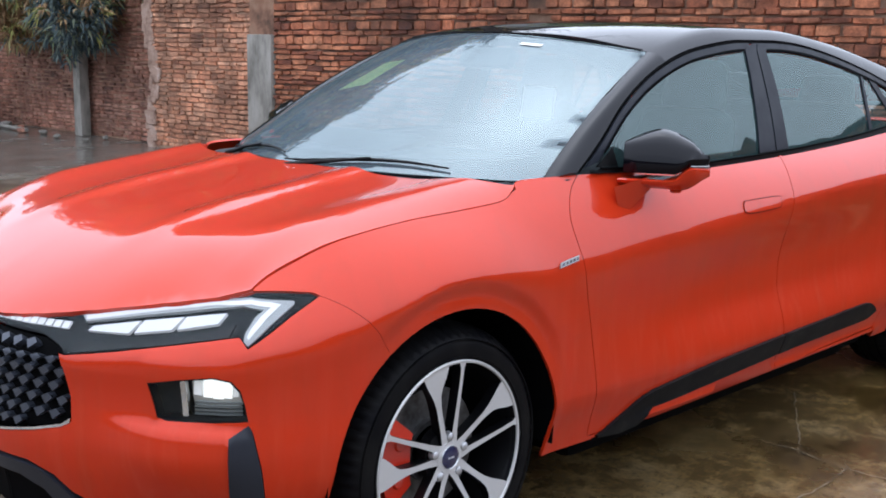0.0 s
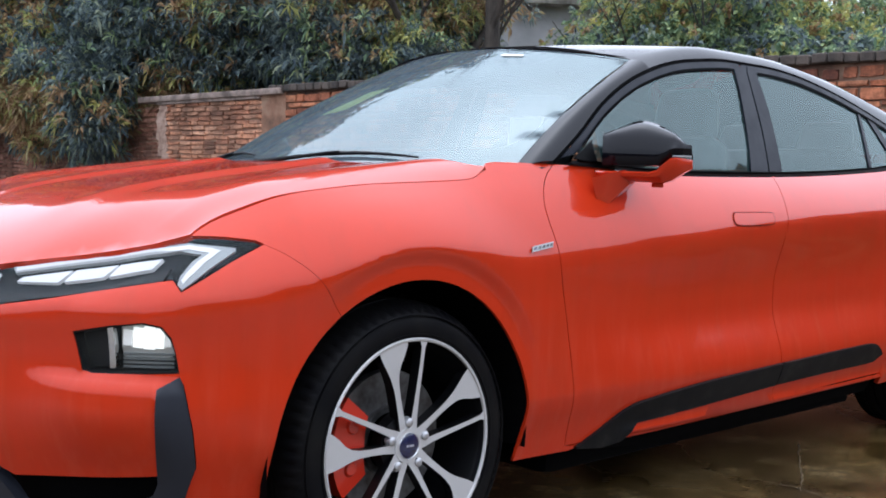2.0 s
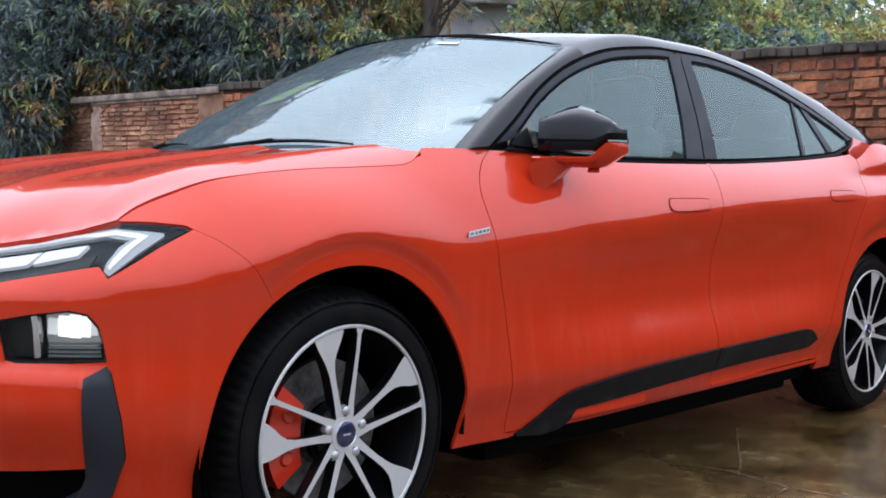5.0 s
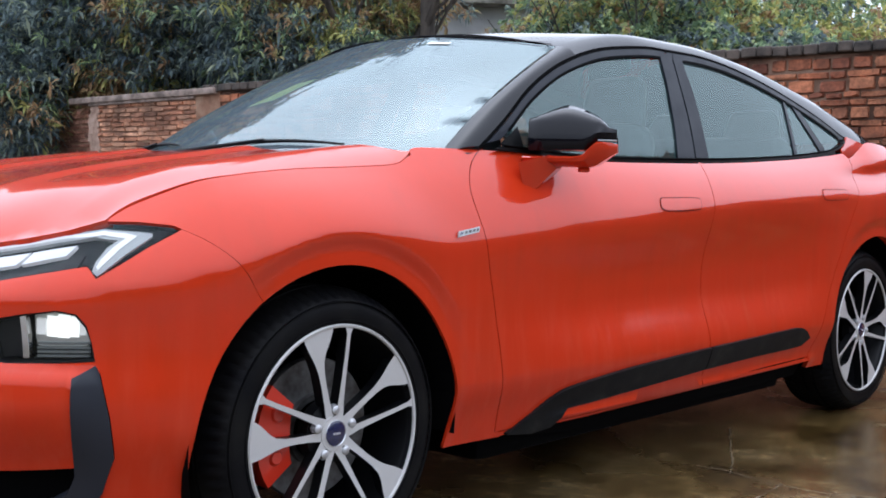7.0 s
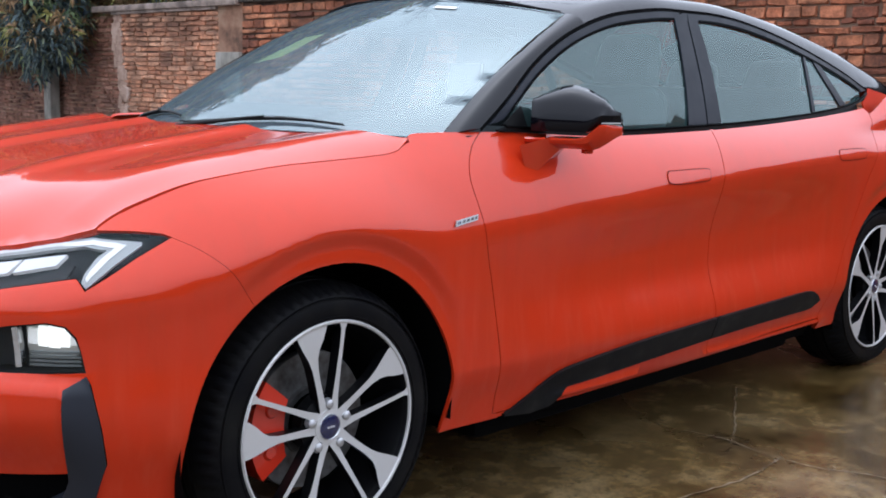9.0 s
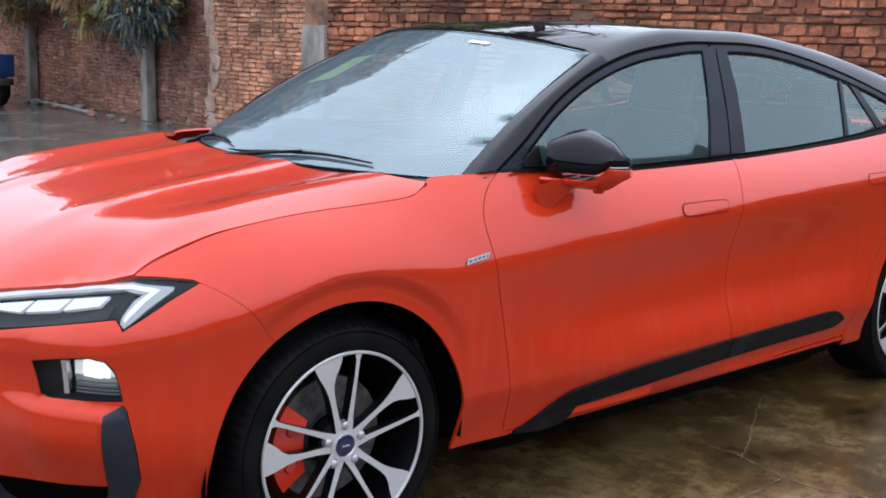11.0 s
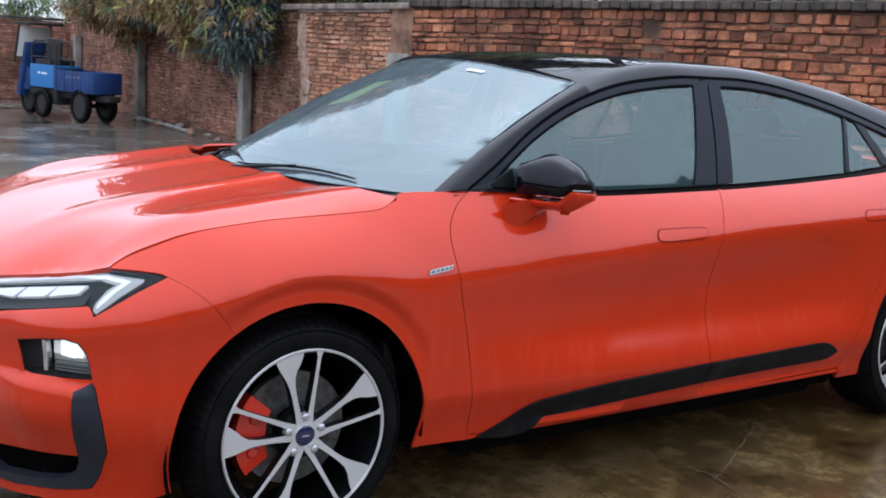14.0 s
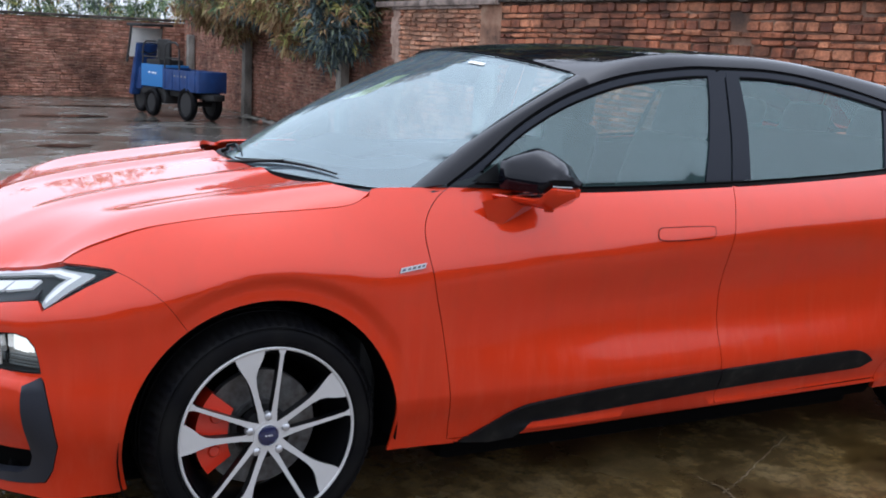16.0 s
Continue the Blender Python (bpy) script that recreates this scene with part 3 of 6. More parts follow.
def bonnet_main(x, y):
    edge, mid = curve(SEAM, max(-0.535, x)) + 0.36 * min(0.0, x + 0.535), curve(RIDGE, x)
    a, half = abs(y), curve(EDGE, max(-0.535, min(0.33, x)))
    crest = min(half - 0.12, 0.690 - 0.08 * smooth(0.2, -0.7, x))
    grow = smooth(-0.75, -0.2, x)
    flat = lambda b: mid - 0.25 * (mid - edge) * (b / crest) ** 2
    top = flat(crest) + 0.014 * grow
    if a > crest:
        return top - (top - edge) * ((a - crest) / (half - crest)) ** 1.7
    return flat(a) + 0.014 * grow * math.exp(-((a - crest) / 0.10) ** 2) + 0.012 * grow * math.exp(-((a - 0.27) / 0.055) ** 2)


def bonnet(x, y):
    a = abs(y)
    rx, rz = curve(RIM_X, min(a, RIM_X[-1][0])), curve(RIM_Z, min(a, RIM_Z[-1][0]))
    fall = max(0.0, 1 - (x - rx) / 0.32)
    return x, y, bonnet_main(x, y) - (bonnet_main(rx, y) - rz) * min(1.0, fall) ** 2


def screen(y, v):
    """The windscreen: y across, v from its foot (0) to its head (1)."""
    a = abs(y)
    foot = Vector((0.185 + 0.27 * (a / 0.74) ** 2.2, y, 1.014 - 0.006 * (a / 0.74) ** 2))
    head = Vector((0.985 + 0.135 * (a / 0.612) ** 2, y, 1.432 - 0.056 * (a / 0.612) ** 2))
    p = foot.lerp(head, v)
    bulge = 0.022 * 4 * v * (1 - v)
    return p.x - 0.42 * bulge, y, p.z + 0.9 * bulge


CROWN = [(0.9, 1.420), (1.0, 1.436), (1.3, 1.468), (1.6, 1.482), (1.9, 1.481), (2.2, 1.461), (2.6, 1.408), (3.0, 1.332), (3.4, 1.222), (3.7, 1.125), (3.9, 1.06)]


def roof_at(x, y):
    rail = curve(DRIP, x)
    half = -pane_side(x, rail)[1]
    t = min(1.05, abs(y) / half)
    turned, back = max(0.0, (t - 0.905) / 0.095) ** 2, smooth(1.02, 1.55, x)
    bow = (1 - back) * (1 - t ** 3.2) + back * (0.42 * (1 - t ** 2.4) + 0.58 * (1 - turned))
    return x, y, rail + (curve(CROWN, x) - rail) * bow


car = thing("car", "glossy orange-red fastback car with black roof, lamps lit", "car")

# flank outlines, each a few millimetres short of its neighbour
SHUT_A = [(0.575, 0.262), (0.560, 0.40), (0.530, 0.588), (0.488, 0.77), (0.468, 0.885), (0.480, 0.945), (0.520, 0.995), (0.572, 1.030)]
SHUT_B = [(1.612, 0.27), (1.600, 0.42), (1.590, 0.574), (1.592, 0.763), (1.614, 0.905), (1.672, 1.022)]
SHUT_C = [(2.395, 0.29), (2.44, 0.40), (2.525, 0.552), (2.615, 0.704), (2.675, 0.816), (2.765, 0.952), (2.83, 1.066)]
GAP = 0.0015


def moved(line, dx):
    return [(x + dx, z) for x, z in line]


def belt_line(x0, x1, drop=0.008, n=10):
    return [(x0 + (x1 - x0) * k / n, curve(BELT, x0 + (x1 - x0) * k / n) - drop) for k in range(n + 1)]


NOSE_SEAM = [(-0.418, 0.832), (-0.36, 0.802), (-0.30, 0.752), (-0.241, 0.674)]
for side, hand in ((1, "left"), (-1, "right")):
    a, b, c = (flow(l) for l in (SHUT_A, SHUT_B, SHUT_C))
    # front fender
    start = math.degrees(math.atan2(0.674 - HUB_Z, -0.241 + 0.012))
    loop = flow([(-0.583, 0.848), (-0.50, 0.847), (-0.418, 0.838)], 4)[:-1] + [(x + 0.0004, z + 0.0004) for x, z in flow(NOSE_SEAM)][:-1] + arch(0.0, start, -14)
    loop += [(0.600, 0.245), (0.594, 0.258)] + moved(a, -GAP)
    loop += flow([(0.50, 1.030), (0.40, 1.030), (0.336, 1.026), (0.322, 1.008)], 4)
    loop += [(s - 0.0006, z - 0.0018) for s, z in flow(SEAM_S[1:-1], 3)[::-1]]
    sheet("front_fender", [loop], skin, paint, car, "", 0.014 if side > 0 else 0.04, 0.009, side)
    # doors
    door = sheet("front_door", [moved(a, GAP) + belt_line(0.60, 1.665)[1:] + moved(b, -GAP)[::-1] + [(1.1, 0.266)]], skin, paint, car, "", 0.03, side=side)
    rear = sheet("rear_door", [moved(b, GAP) + belt_line(1.69, 2.82)[0:] + moved(c, -GAP)[::-1] + [(2.0, 0.285)]], skin, paint, car, "", 0.02 if side > 0 else 0.04, side=side)
    # rear quarter, round to the tail
    loop = moved(c, GAP) + [(x, z - 0.012) for x, z in flow([(2.88, 1.090), (2.97, 1.122), (3.05, 1.150), (3.15, 1.152), (3.35, 1.130), (3.7, 1.065)], 3)] + [(3.72, 0.62), (3.45, 0.55)] + arch(WHEELBASE, 30, 195) + [(2.50, 0.242), (2.41, 0.242)]
    sheet("rear_quarter", [loop], skin, paint, car, "", 0.020 if side > 0 else 0.04, side=side)
    # sill under the doors
    sheet("sill", [[(0.604, 0.246), (2.405, 0.272), (2.393, 0.286), (2.0, 0.281), (1.1, 0.262), (0.59, 0.257)]], skin, paint, car, "", 0.03, side=side, lift=-0.002)
    # near-black sheet in place of the shade beneath the sill
    sheet("under_sill", [[(0.58, 0.235), (0.60, 0.246), (2.42, 0.271), (2.50, 0.240), (2.45, 0.185), (1.00, 0.178), (0.80, 0.195)]], skin, seal_and_shade, car, "", 0.04, side=side, lift=-0.06)
    # dark cladding along the doors' feet, in two lengths
    top = flow([(0.615, 0.250), (0.70, 0.292), (0.80, 0.345), (0.90, 0.366), (1.17, 0.388), (1.60, 0.404)], 5)
    sheet("door_cladding", [top + [(1.60, 0.330), (1.21, 0.311), (0.86, 0.293), (0.835, 0.272), (0.80, 0.246), (0.72, 0.238)]], skin, plastic, car, "black plastic cladding strip", 0.03, 0.012, side, 0.010)
    sheet("door_cladding", [[(1.604, 0.404)] + flow([(1.80, 0.409), (2.10, 0.417), (2.24, 0.418), (2.30, 0.402), (2.345, 0.372)], 5) + flow([(2.30, 0.352), (2.25, 0.345), (1.90, 0.339), (1.604, 0.330)], 4)], skin, plastic, car, "black plastic cladding strip", 0.03, 0.012, side, 0.010)
    # flush handles: a raised lid over a flat sheet, dark red for the gap's shade
    for x0, x1, zc, owner in ((1.285, 1.525, 0.882, door), (2.415, 2.645, 0.916, rear)):
        slot = flow([(x0, zc - 0.006), (x0 + 0.012, zc + 0.018), (x0 + 0.05, zc + 0.021), (x1 - 0.02, zc + 0.021), (x1, zc + 0.010), (x1 - 0.006, zc - 0.012), (x1 - 0.04, zc - 0.020), (x0 + 0.03, zc - 0.022), (x0, zc - 0.006)], 4)[:-1]
        sheet("handle_slot", [slot], skin, slot_shade_red, owner, "", 0.012, 0.0, side, 0.0014)
        cx, cz = (x0 + x1) / 2, zc
        sheet("door_handle", [[(cx + (x - cx) * 0.972, cz + (z - cz) * 0.86) for x, z in slot]], skin, paint, owner, "", 0.012, 0.002, side, 0.0022)
    # name plate on the fender: a slanted bright bar with an unreadable line
    plate = [(0.370, 0.799), (0.454, 0.810), (0.460, 0.824), (0.378, 0.813)]
    badge = sheet("fender_badge", [plate], skin, plate_silver, car, "small silver name plate", 0.02, 0.004, side, 0.006)
    for k, (u0, u1) in enumerate(((0.06, 0.20), (0.28, 0.40), (0.46, 0.60), (0.66, 0.78), (0.84, 0.94))):
        bar = [(0.370 + 0.084 * u + 0.007 * v, 0.799 + 0.011 * u + 0.014 * v) for u, v in ((u0, 0.25), (u1, 0.25), (u1, 0.75), (u0, 0.75))]
        sheet("name_bar", [bar], skin, steel if k else badge_blue, badge, "", 0.02, 0.0, side, 0.0075)

# bonnet: from the nose to the scuttle
rim_line = []
for k in range(25):
    y = RIM_X[-1][0] * (k / 12 - 1)
    rim_line.append((curve(RIM_X, min(abs(y), RIM_X[-1][0])), y))
back = [(0.165 + 0.150 * (abs(y) / 0.765) ** 5, y) for y in (0.765 - 1.53 * k / 20 for k in range(21))]
left_edge = [(x, -y) for x, y in EDGE[:-1]][::-1]
right_edge = [(x, -y) for x, y in left_edge][::-1]
sheet("bonnet", [rim_line[1:-1] + right_edge + back[1:-1] + left_edge], bonnet, paint, car, "", 0.024, 0.014)

# scuttle between bonnet and windscreen, with ribs, and the two wipers
scuttle = lambda y, v: (0.15 + 0.15 * (abs(y) / 0.765) ** 5 + v * (0.06 + 0.27 * (abs(y) / 0.74) ** 2.2 - 0.15 * (abs(y) / 0.765) ** 5), y, 0.952 + 0.045 * v ** 2 + 0.004 * math.sin(v * 14))
sheet("scuttle_panel", [[(-0.74 + 1.48 * k / 16, 0.0) for k in range(17)] + [(0.74 - 1.48 * k / 16, 1.0) for k in range(17)]], lambda y, v: tuple(Vector(scuttle(y, v))), plastic, car, "", 0.06, 0.0)
for y0, y1 in ((0.60, 0.14), (0.10, -0.50)):
    bm = bmesh.new()
    line = []
    for k in range(13):
        u = k / 12
        y = y0 + (y1 - y0) * u
        p = Vector(screen(y, 0.012 + 0.050 * math.sin(u * 2.2) ** 2))
        line.append(p + Vector((-0.004, 0, 0.009)))
    tube(bm, line, [0.003 + 0.003 * math.sin(k / 12 * math.pi) for k in range(13)], 6)
    wiper = part("wiper", bm, plastic, car, "", 60)
    bm = bmesh.new()
    a = Vector(screen(y0 - 0.02, 0.0)) + Vector((-0.045, 0, -0.008))
    tube(bm, [a, a + Vector((0.0, -0.06, 0.014)), a.lerp(line[7], 0.6) + Vector((-0.012, 0, 0.006)), line[7] + Vector((-0.004, 0, 0.005))], [0.010, 0.008, 0.006, 0.004], 8)
    part("wiper_arm", bm, plastic, wiper, "", 60)

# windscreen, sticker and mirror foot
glass = sheet("windscreen", [[(-0.735 + 1.47 * k / 20, 0.004) for k in range(21)] + [(0.735 - 0.123 * k / 12, 0.004 + 0.992 * k / 12) for k in range(1, 13)] + [(0.612 - 1.224 * k / 20, 0.996) for k in range(1, 21)] + [(-0.612 - 0.123 * k / 12, 0.996 - 0.992 * k / 12) for k in range(1, 12)]],
              screen, front_glass, car, "windscreen mirroring the pale sky, wet", 0.06, 0.0)
glass.data.flip_normals()
# black print round the glass: broad at its foot and up its sides
inner = flow([(-0.600, 0.99), (-0.618, 0.80), (-0.640, 0.60), (-0.668, 0.33), (-0.650, 0.17), (-0.50, 0.115), (-0.25, 0.10), (0.0, 0.097), (0.25, 0.10), (0.50, 0.115), (0.650, 0.17), (0.668, 0.33), (0.640, 0.60), (0.618, 0.80), (0.600, 0.99)], 4)
outer = [(-0.612 - 0.123 * (1 - v), v) for v in (0.99, 0.75, 0.5, 0.25, 0.004)] + [(-0.735 + 1.47 * k / 16, 0.004) for k in range(1, 17)] + [(0.735 - 0.123 * v, v) for v in (0.25, 0.5, 0.75, 0.99)]
sheet("glass_print", [outer + inner[::-1]], screen, glass_black, glass, "black printed border of the glass", 0.05, 0.0, 1, 0.004)
for v0, v1, y0, y1 in ((-0.004, 0.006, -0.73, 0.73), (0.993, 1.003, -0.60, 0.60)):
    sheet("glass_border", [[(y0 + (y1 - y0) * k / 16, v0) for k in range(17)] + [(y1 - (y1 - y0) * k / 16, v1) for k in range(17)]], screen, seal_and_shade, glass, "", 0.06, 0.0, 1, -0.006)
strip = [(0.80, 0.570, 1.212), (1.02, 0.545, 1.314), (1.04, 0.455, 1.328), (0.84, 0.465, 1.236)]
part_bm = bmesh.new()
for lift in (0.0, -0.001):
    part_bm.faces.new([part_bm.verts.new((x, y, z + lift)) for x, y, z in (strip if not lift else strip[::-1])])
part("paper_strip", part_bm, sticker_green, glass, "yellow-green paper strip behind the glass")
sheet("tag", [[(-0.31, 0.905), (-0.23, 0.905), (-0.23, 0.925), (-0.31, 0.925)]], screen, paper, glass, "small white label", 0.015, 0.0, 1, -0.003)
bm = bmesh.new()
box(bm, (0.05, 0.24, 0.075), (1.02, 0.0, 1.345), (0, 20, 0), 0.018)
part("rear_view_mirror", bm, plastic, car, "", 50)

# pillars and roof
for side in (1, -1):
    def pillar(u, v):
        low = Vector(pane_side(0.565 + 0.575 * u, curve(DRIP, 0.565 + 0.575 * u)))
        high = Vector(screen(-(0.737 - 0.125 * u), u))
        p = low.lerp(high, v)
        out = 0.016 * 4 * v * (1 - v)
        return p.x - 0.3 * out, p.y - 0.6 * out, p.z + 0.5 * out
    sheet("windscreen_pillar", [[(k / 20, 0.0) for k in range(21)] + [(1 - k / 20, 1.0) for k in range(21)]], pillar, black_paint, car, "", 0.08, 0.01, side)
head = [(screen(y, 1.0)[0] + 0.006, y) for y in (-0.608 + 1.216 * k / 20 for k in range(21))]
rail = [(1.14 + 2.55 * k / 50, -pane_side(1.14 + 2.55 * k / 50, curve(DRIP, 1.14 + 2.55 * k / 50))[1] - 0.001) for k in range(51)]
sheet("roof", [head + rail + [(3.72, 0.3), (3.74, 0.0), (3.72, -0.3)] + [(x, -y) for x, y in rail][::-1]], roof_at, black_paint, car, "gloss black roof mirroring sky and branches", 0.023, 0.012)

# side windows, their frames and bars
for side in (1, -1):
    def up(x, d):
        return (x, curve(DRIP, x) - d)

    def lower(x, d=0.010):
        return (x, curve(BELT, x) + d)
    lines = lambda x0, x1, f, d, n=14: [f(x0 + (x1 - x0) * k / n, d) for k in range(n + 1)]
    # panes
    sheet("front_window", [lines(0.70, 1.575, lower, 0.004) + [(1.648, 1.385)] + lines(1.62, 0.70, up, 0.036, 20)], pane_side, side_glass, car, "misted side window mirroring grey sky", 0.07, 0.0, side)
    sheet("rear_window", [lines(1.735, 2.455, lower, 0.004) + lines(2.49, 1.79, up, 0.036, 20)], pane_side, side_glass, car, "misted side window mirroring grey sky", 0.07, 0.0, side)
    sheet("quarter_window", [lines(2.475, 2.72, lower, 0.004, 6) + lines(2.56, 2.505, up, 0.036, 4)], pane_side, side_glass, car, "", 0.05, 0.0, side)
    sheet("rear_quarter_window", [lines(2.775, 2.95, lower, 0.004, 6) + lines(2.965, 2.60, up, 0.036, 8)], pane_side, side_glass, car, "", 0.05, 0.0, side)
    # painted corner behind the last window
    sheet("pillar_corner", [[(2.94, 1.06), (3.50, 1.03)] + lines(3.50, 3.06, up, 0.002, 8) + flow([(3.045, 1.163), (3.030, 1.148), (2.99, 1.124), (2.94, 1.106)], 3)], pane_side, paint, car, "", 0.03, 0.006, side, 0.012)
    # roof-line seals and the doors' upper frames
    sheet("drip_seal", [lines(0.57, 3.055, up, -0.003, 60) + lines(3.055, 0.57, up, 0.012, 60)], pane_side, seal_and_shade, car, "", 0.05, 0.0, side, -0.004)
    sheet("window_frame", [lines(0.60, 1.685, up, 0.012, 30) + lines(1.685, 0.66, up, 0.037, 30)], pane_side, satin, car, "", 0.05, 0.006, side, 0.004)
    sheet("window_frame", [lines(1.705, 3.03, up, 0.012, 30) + lines(2.975, 1.715, up, 0.037, 30)], pane_side, satin, car, "", 0.05, 0.006, side, 0.004)
    for x0, x1 in ((0.70, 1.64), (1.79, 2.96)):
        sheet("window_seal", [lines(x0, x1, up, 0.033, 30) + lines(x1, x0, up, 0.042, 30)], pane_side, seal_and_shade, car, "", 0.05, 0.0, side, 0.0065)
    sheet("belt_strip", [lines(0.62, 3.025, lower, -0.007, 40) + lines(3.020, 0.66, lower, 0.005, 40)], pane_side, plastic, car, "", 0.05, 0.008, side, 0.010)
    # pillars between the windows, and bars
    sheet("door_pillar", [[lower(1.565), lower(1.676)] + flow([(1.70, 1.18), (1.720, 1.405)], 4) + [(1.70, 1.405), (1.645, 1.388)] + flow([(1.634, 1.30), (1.60, 1.15), (1.565, 1.034)], 3)[:-1]], pane_side, satin, car, "", 0.05, 0.006, side, 0.006)
    sheet("door_pillar", [[lower(1.684), lower(1.768)] + flow([(1.775, 1.10), (1.79, 1.25), (1.785, 1.385)], 4) + [(1.735, 1.405)] + flow([(1.725, 1.38), (1.71, 1.19), (1.684, 1.04)], 3)[:-1]], pane_side, satin, car, "", 0.05, 0.006, side, 0.006)
    sheet("window_bar", [[lower(2.448), lower(2.476), (2.515, 1.290), (2.497, 1.294)]], pane_side, satin, car, "", 0.05, 0.006, side, 0.005)
    sheet("window_bar", [[lower(2.715), lower(2.775), (2.625, 1.257), (2.565, 1.272)]], pane_side, satin, car, "", 0.05, 0.006, side, 0.005)
    sheet("mirror_corner", [[lower(0.655), lower(0.755), (0.748, 1.10)]], pane_side, plastic, car, "", 0.05, 0.006, side, 0.004)
    sheet("door_trim", [lines(0.66, 2.98, lower, -0.10, 30) + lines(2.98, 0.66, lower, 0.006, 30)], pane_side, cabin_dark, car, "", 0.06, 0.0, side, -0.03)
    bm = bmesh.new()
    tube(bm, [Vector(pane_side(x, curve(BELT, x) + 0.007)) * 1.0 + Vector((0, -0.012 , 0)) for x in (0.66 + 2.32 * k / 30 for k in range(31))], 0.004, 6)
    if side < 0:
        bmesh.ops.scale(bm, vec=(1, -1, 1), verts=bm.verts)
    part("belt_rubber", bm, seal_and_shade, car, "", 60)

# door mirrors: faceted black cap over a red lower shell on a red foot
def mirrored(bm, side):
    if side < 0:
        bmesh.ops.scale(bm, vec=(1, -1, 1), verts=bm.verts)


def loft(bm, rings):
    rings = [[bm.verts.new(p) for p in r] for r in rings]
    n = len(rings[0])
    for a, b in zip(rings, rings[1:]):
        for k in range(n):
            bm.faces.new((a[k], a[(k + 1) % n], b[(k + 1) % n], b[k]))
    bm.faces.new(rings[0][::-1]), bm.faces.new(rings[-1])


def mirror_at(u, depth, z):
    return (0.770 + 0.105 * u + depth * 0.86, -0.800 - 0.222 * u + depth * 0.50, z)


for side in (1, -1):
    bm = bmesh.new()
    rings = []
    for k in range(17):
        u = k / 16
        peak = 1.160 - 0.16 * abs(u - 0.42) ** 1.6 - 0.030 * smooth(0.8, 1.0, u)
        crease = 1.112 - 0.010 * u - 0.012 * smooth(0.8, 1.0, u)
        d = 0.072 * (1 - 0.45 * smooth(0.80, 1.0, u) ** 1.5) * (0.80 + 0.2 * smooth(0.0, 0.14, u))
        low = 1.033 + 0.026 * smooth(0.62, 0.80, u)
        rings.append([mirror_at(u, a * d, z) for a, z in ((-0.86, low), (-1.0, low + 0.022), (-0.97, (low + crease) / 2), (-0.90, crease), (-0.50, (crease + peak) / 2 + 0.006), (0.05, peak), (0.6, peak - 0.012), (0.85, crease - 0.02), (0.85, low), (0.0, low - 0.002))])
    loft(bm, rings)
    bmesh.ops.bevel(bm, geom=[e for e in bm.edges if e.calc_face_angle(0) > 0.6], offset=0.004, segments=2, affect="EDGES")
    mirrored(bm, side)
    mirror = part("door_mirror", bm, black_paint, car, "gloss black mirror cap over a red foot", 62)
    bm = bmesh.new()
    rings = []
    for k in range(15):
        u = -0.06 + 1.07 * k / 14
        top, low = 1.016 + 0.040 * smooth(0.58, 0.80, u), 0.990 - 0.006 * u + 0.036 * smooth(0.70, 1.0, u)
        end = smooth(0.90, 1.01, u)
        top, low = top - 0.006 * end, low + 0.008 * end
        d = 0.070 * (1 - 0.45 * smooth(0.80, 1.0, u) ** 1.5) * (1 - 0.5 * end)
        rings.append([mirror_at(u, a * d, z) for a, z in ((-0.95, (low + top) / 2), (-1.02, top - 0.004), (-0.94, top), (0.85, top), (0.9, (low + top) / 2), (0.6, low), (-0.55, low))])
    loft(bm, rings)
    mirrored(bm, side)
    part("lower_shell", bm, paint, mirror, "red lower shell", 35)
    bm = bmesh.new()
    rings = []
    for k in range(6):
        t = k / 5
        c = Vector((0.725, -0.835, 0.950)).lerp(Vector(mirror_at(0.34, -0.012, 1.002)), t)
        w, h = 0.120 - 0.030 * t, 0.046 - 0.028 * t
        rings.append([(c.x - w * 0.60, c.y - w * 0.12, c.z + h), (c.x + w * 0.55, c.y + w * 0.30, c.z + h * 0.9), (c.x + w * 0.50, c.y + w * 0.30, c.z - h), (c.x - w * 0.20, c.y - w * 0.05, c.z - h * 1.1)])
    loft(bm, rings)
    mirrored(bm, side)
    part("mirror_foot", bm, paint, mirror, "red foot", 30)
    bm = bmesh.new()
    tube(bm, [mirror_at(u, -0.066 * (1 - 0.45 * smooth(0.80, 1.0, u) ** 1.5), 1.0595) for u in (0.80, 0.86, 0.92, 0.97, 1.0)], 0.0022, 6)
    mirrored(bm, side)
    part("turn_signal", bm, plate_silver, mirror, "slim bright turn signal", 50)
    bm = bmesh.new()
    box(bm, (0.030, 0.022, 0.014), mirror_at(0.62, 0.0, 0.980), (0, 0, -30), 0.005)
    mirrored(bm, side)
    part("camera_pod", bm, paint, mirror)


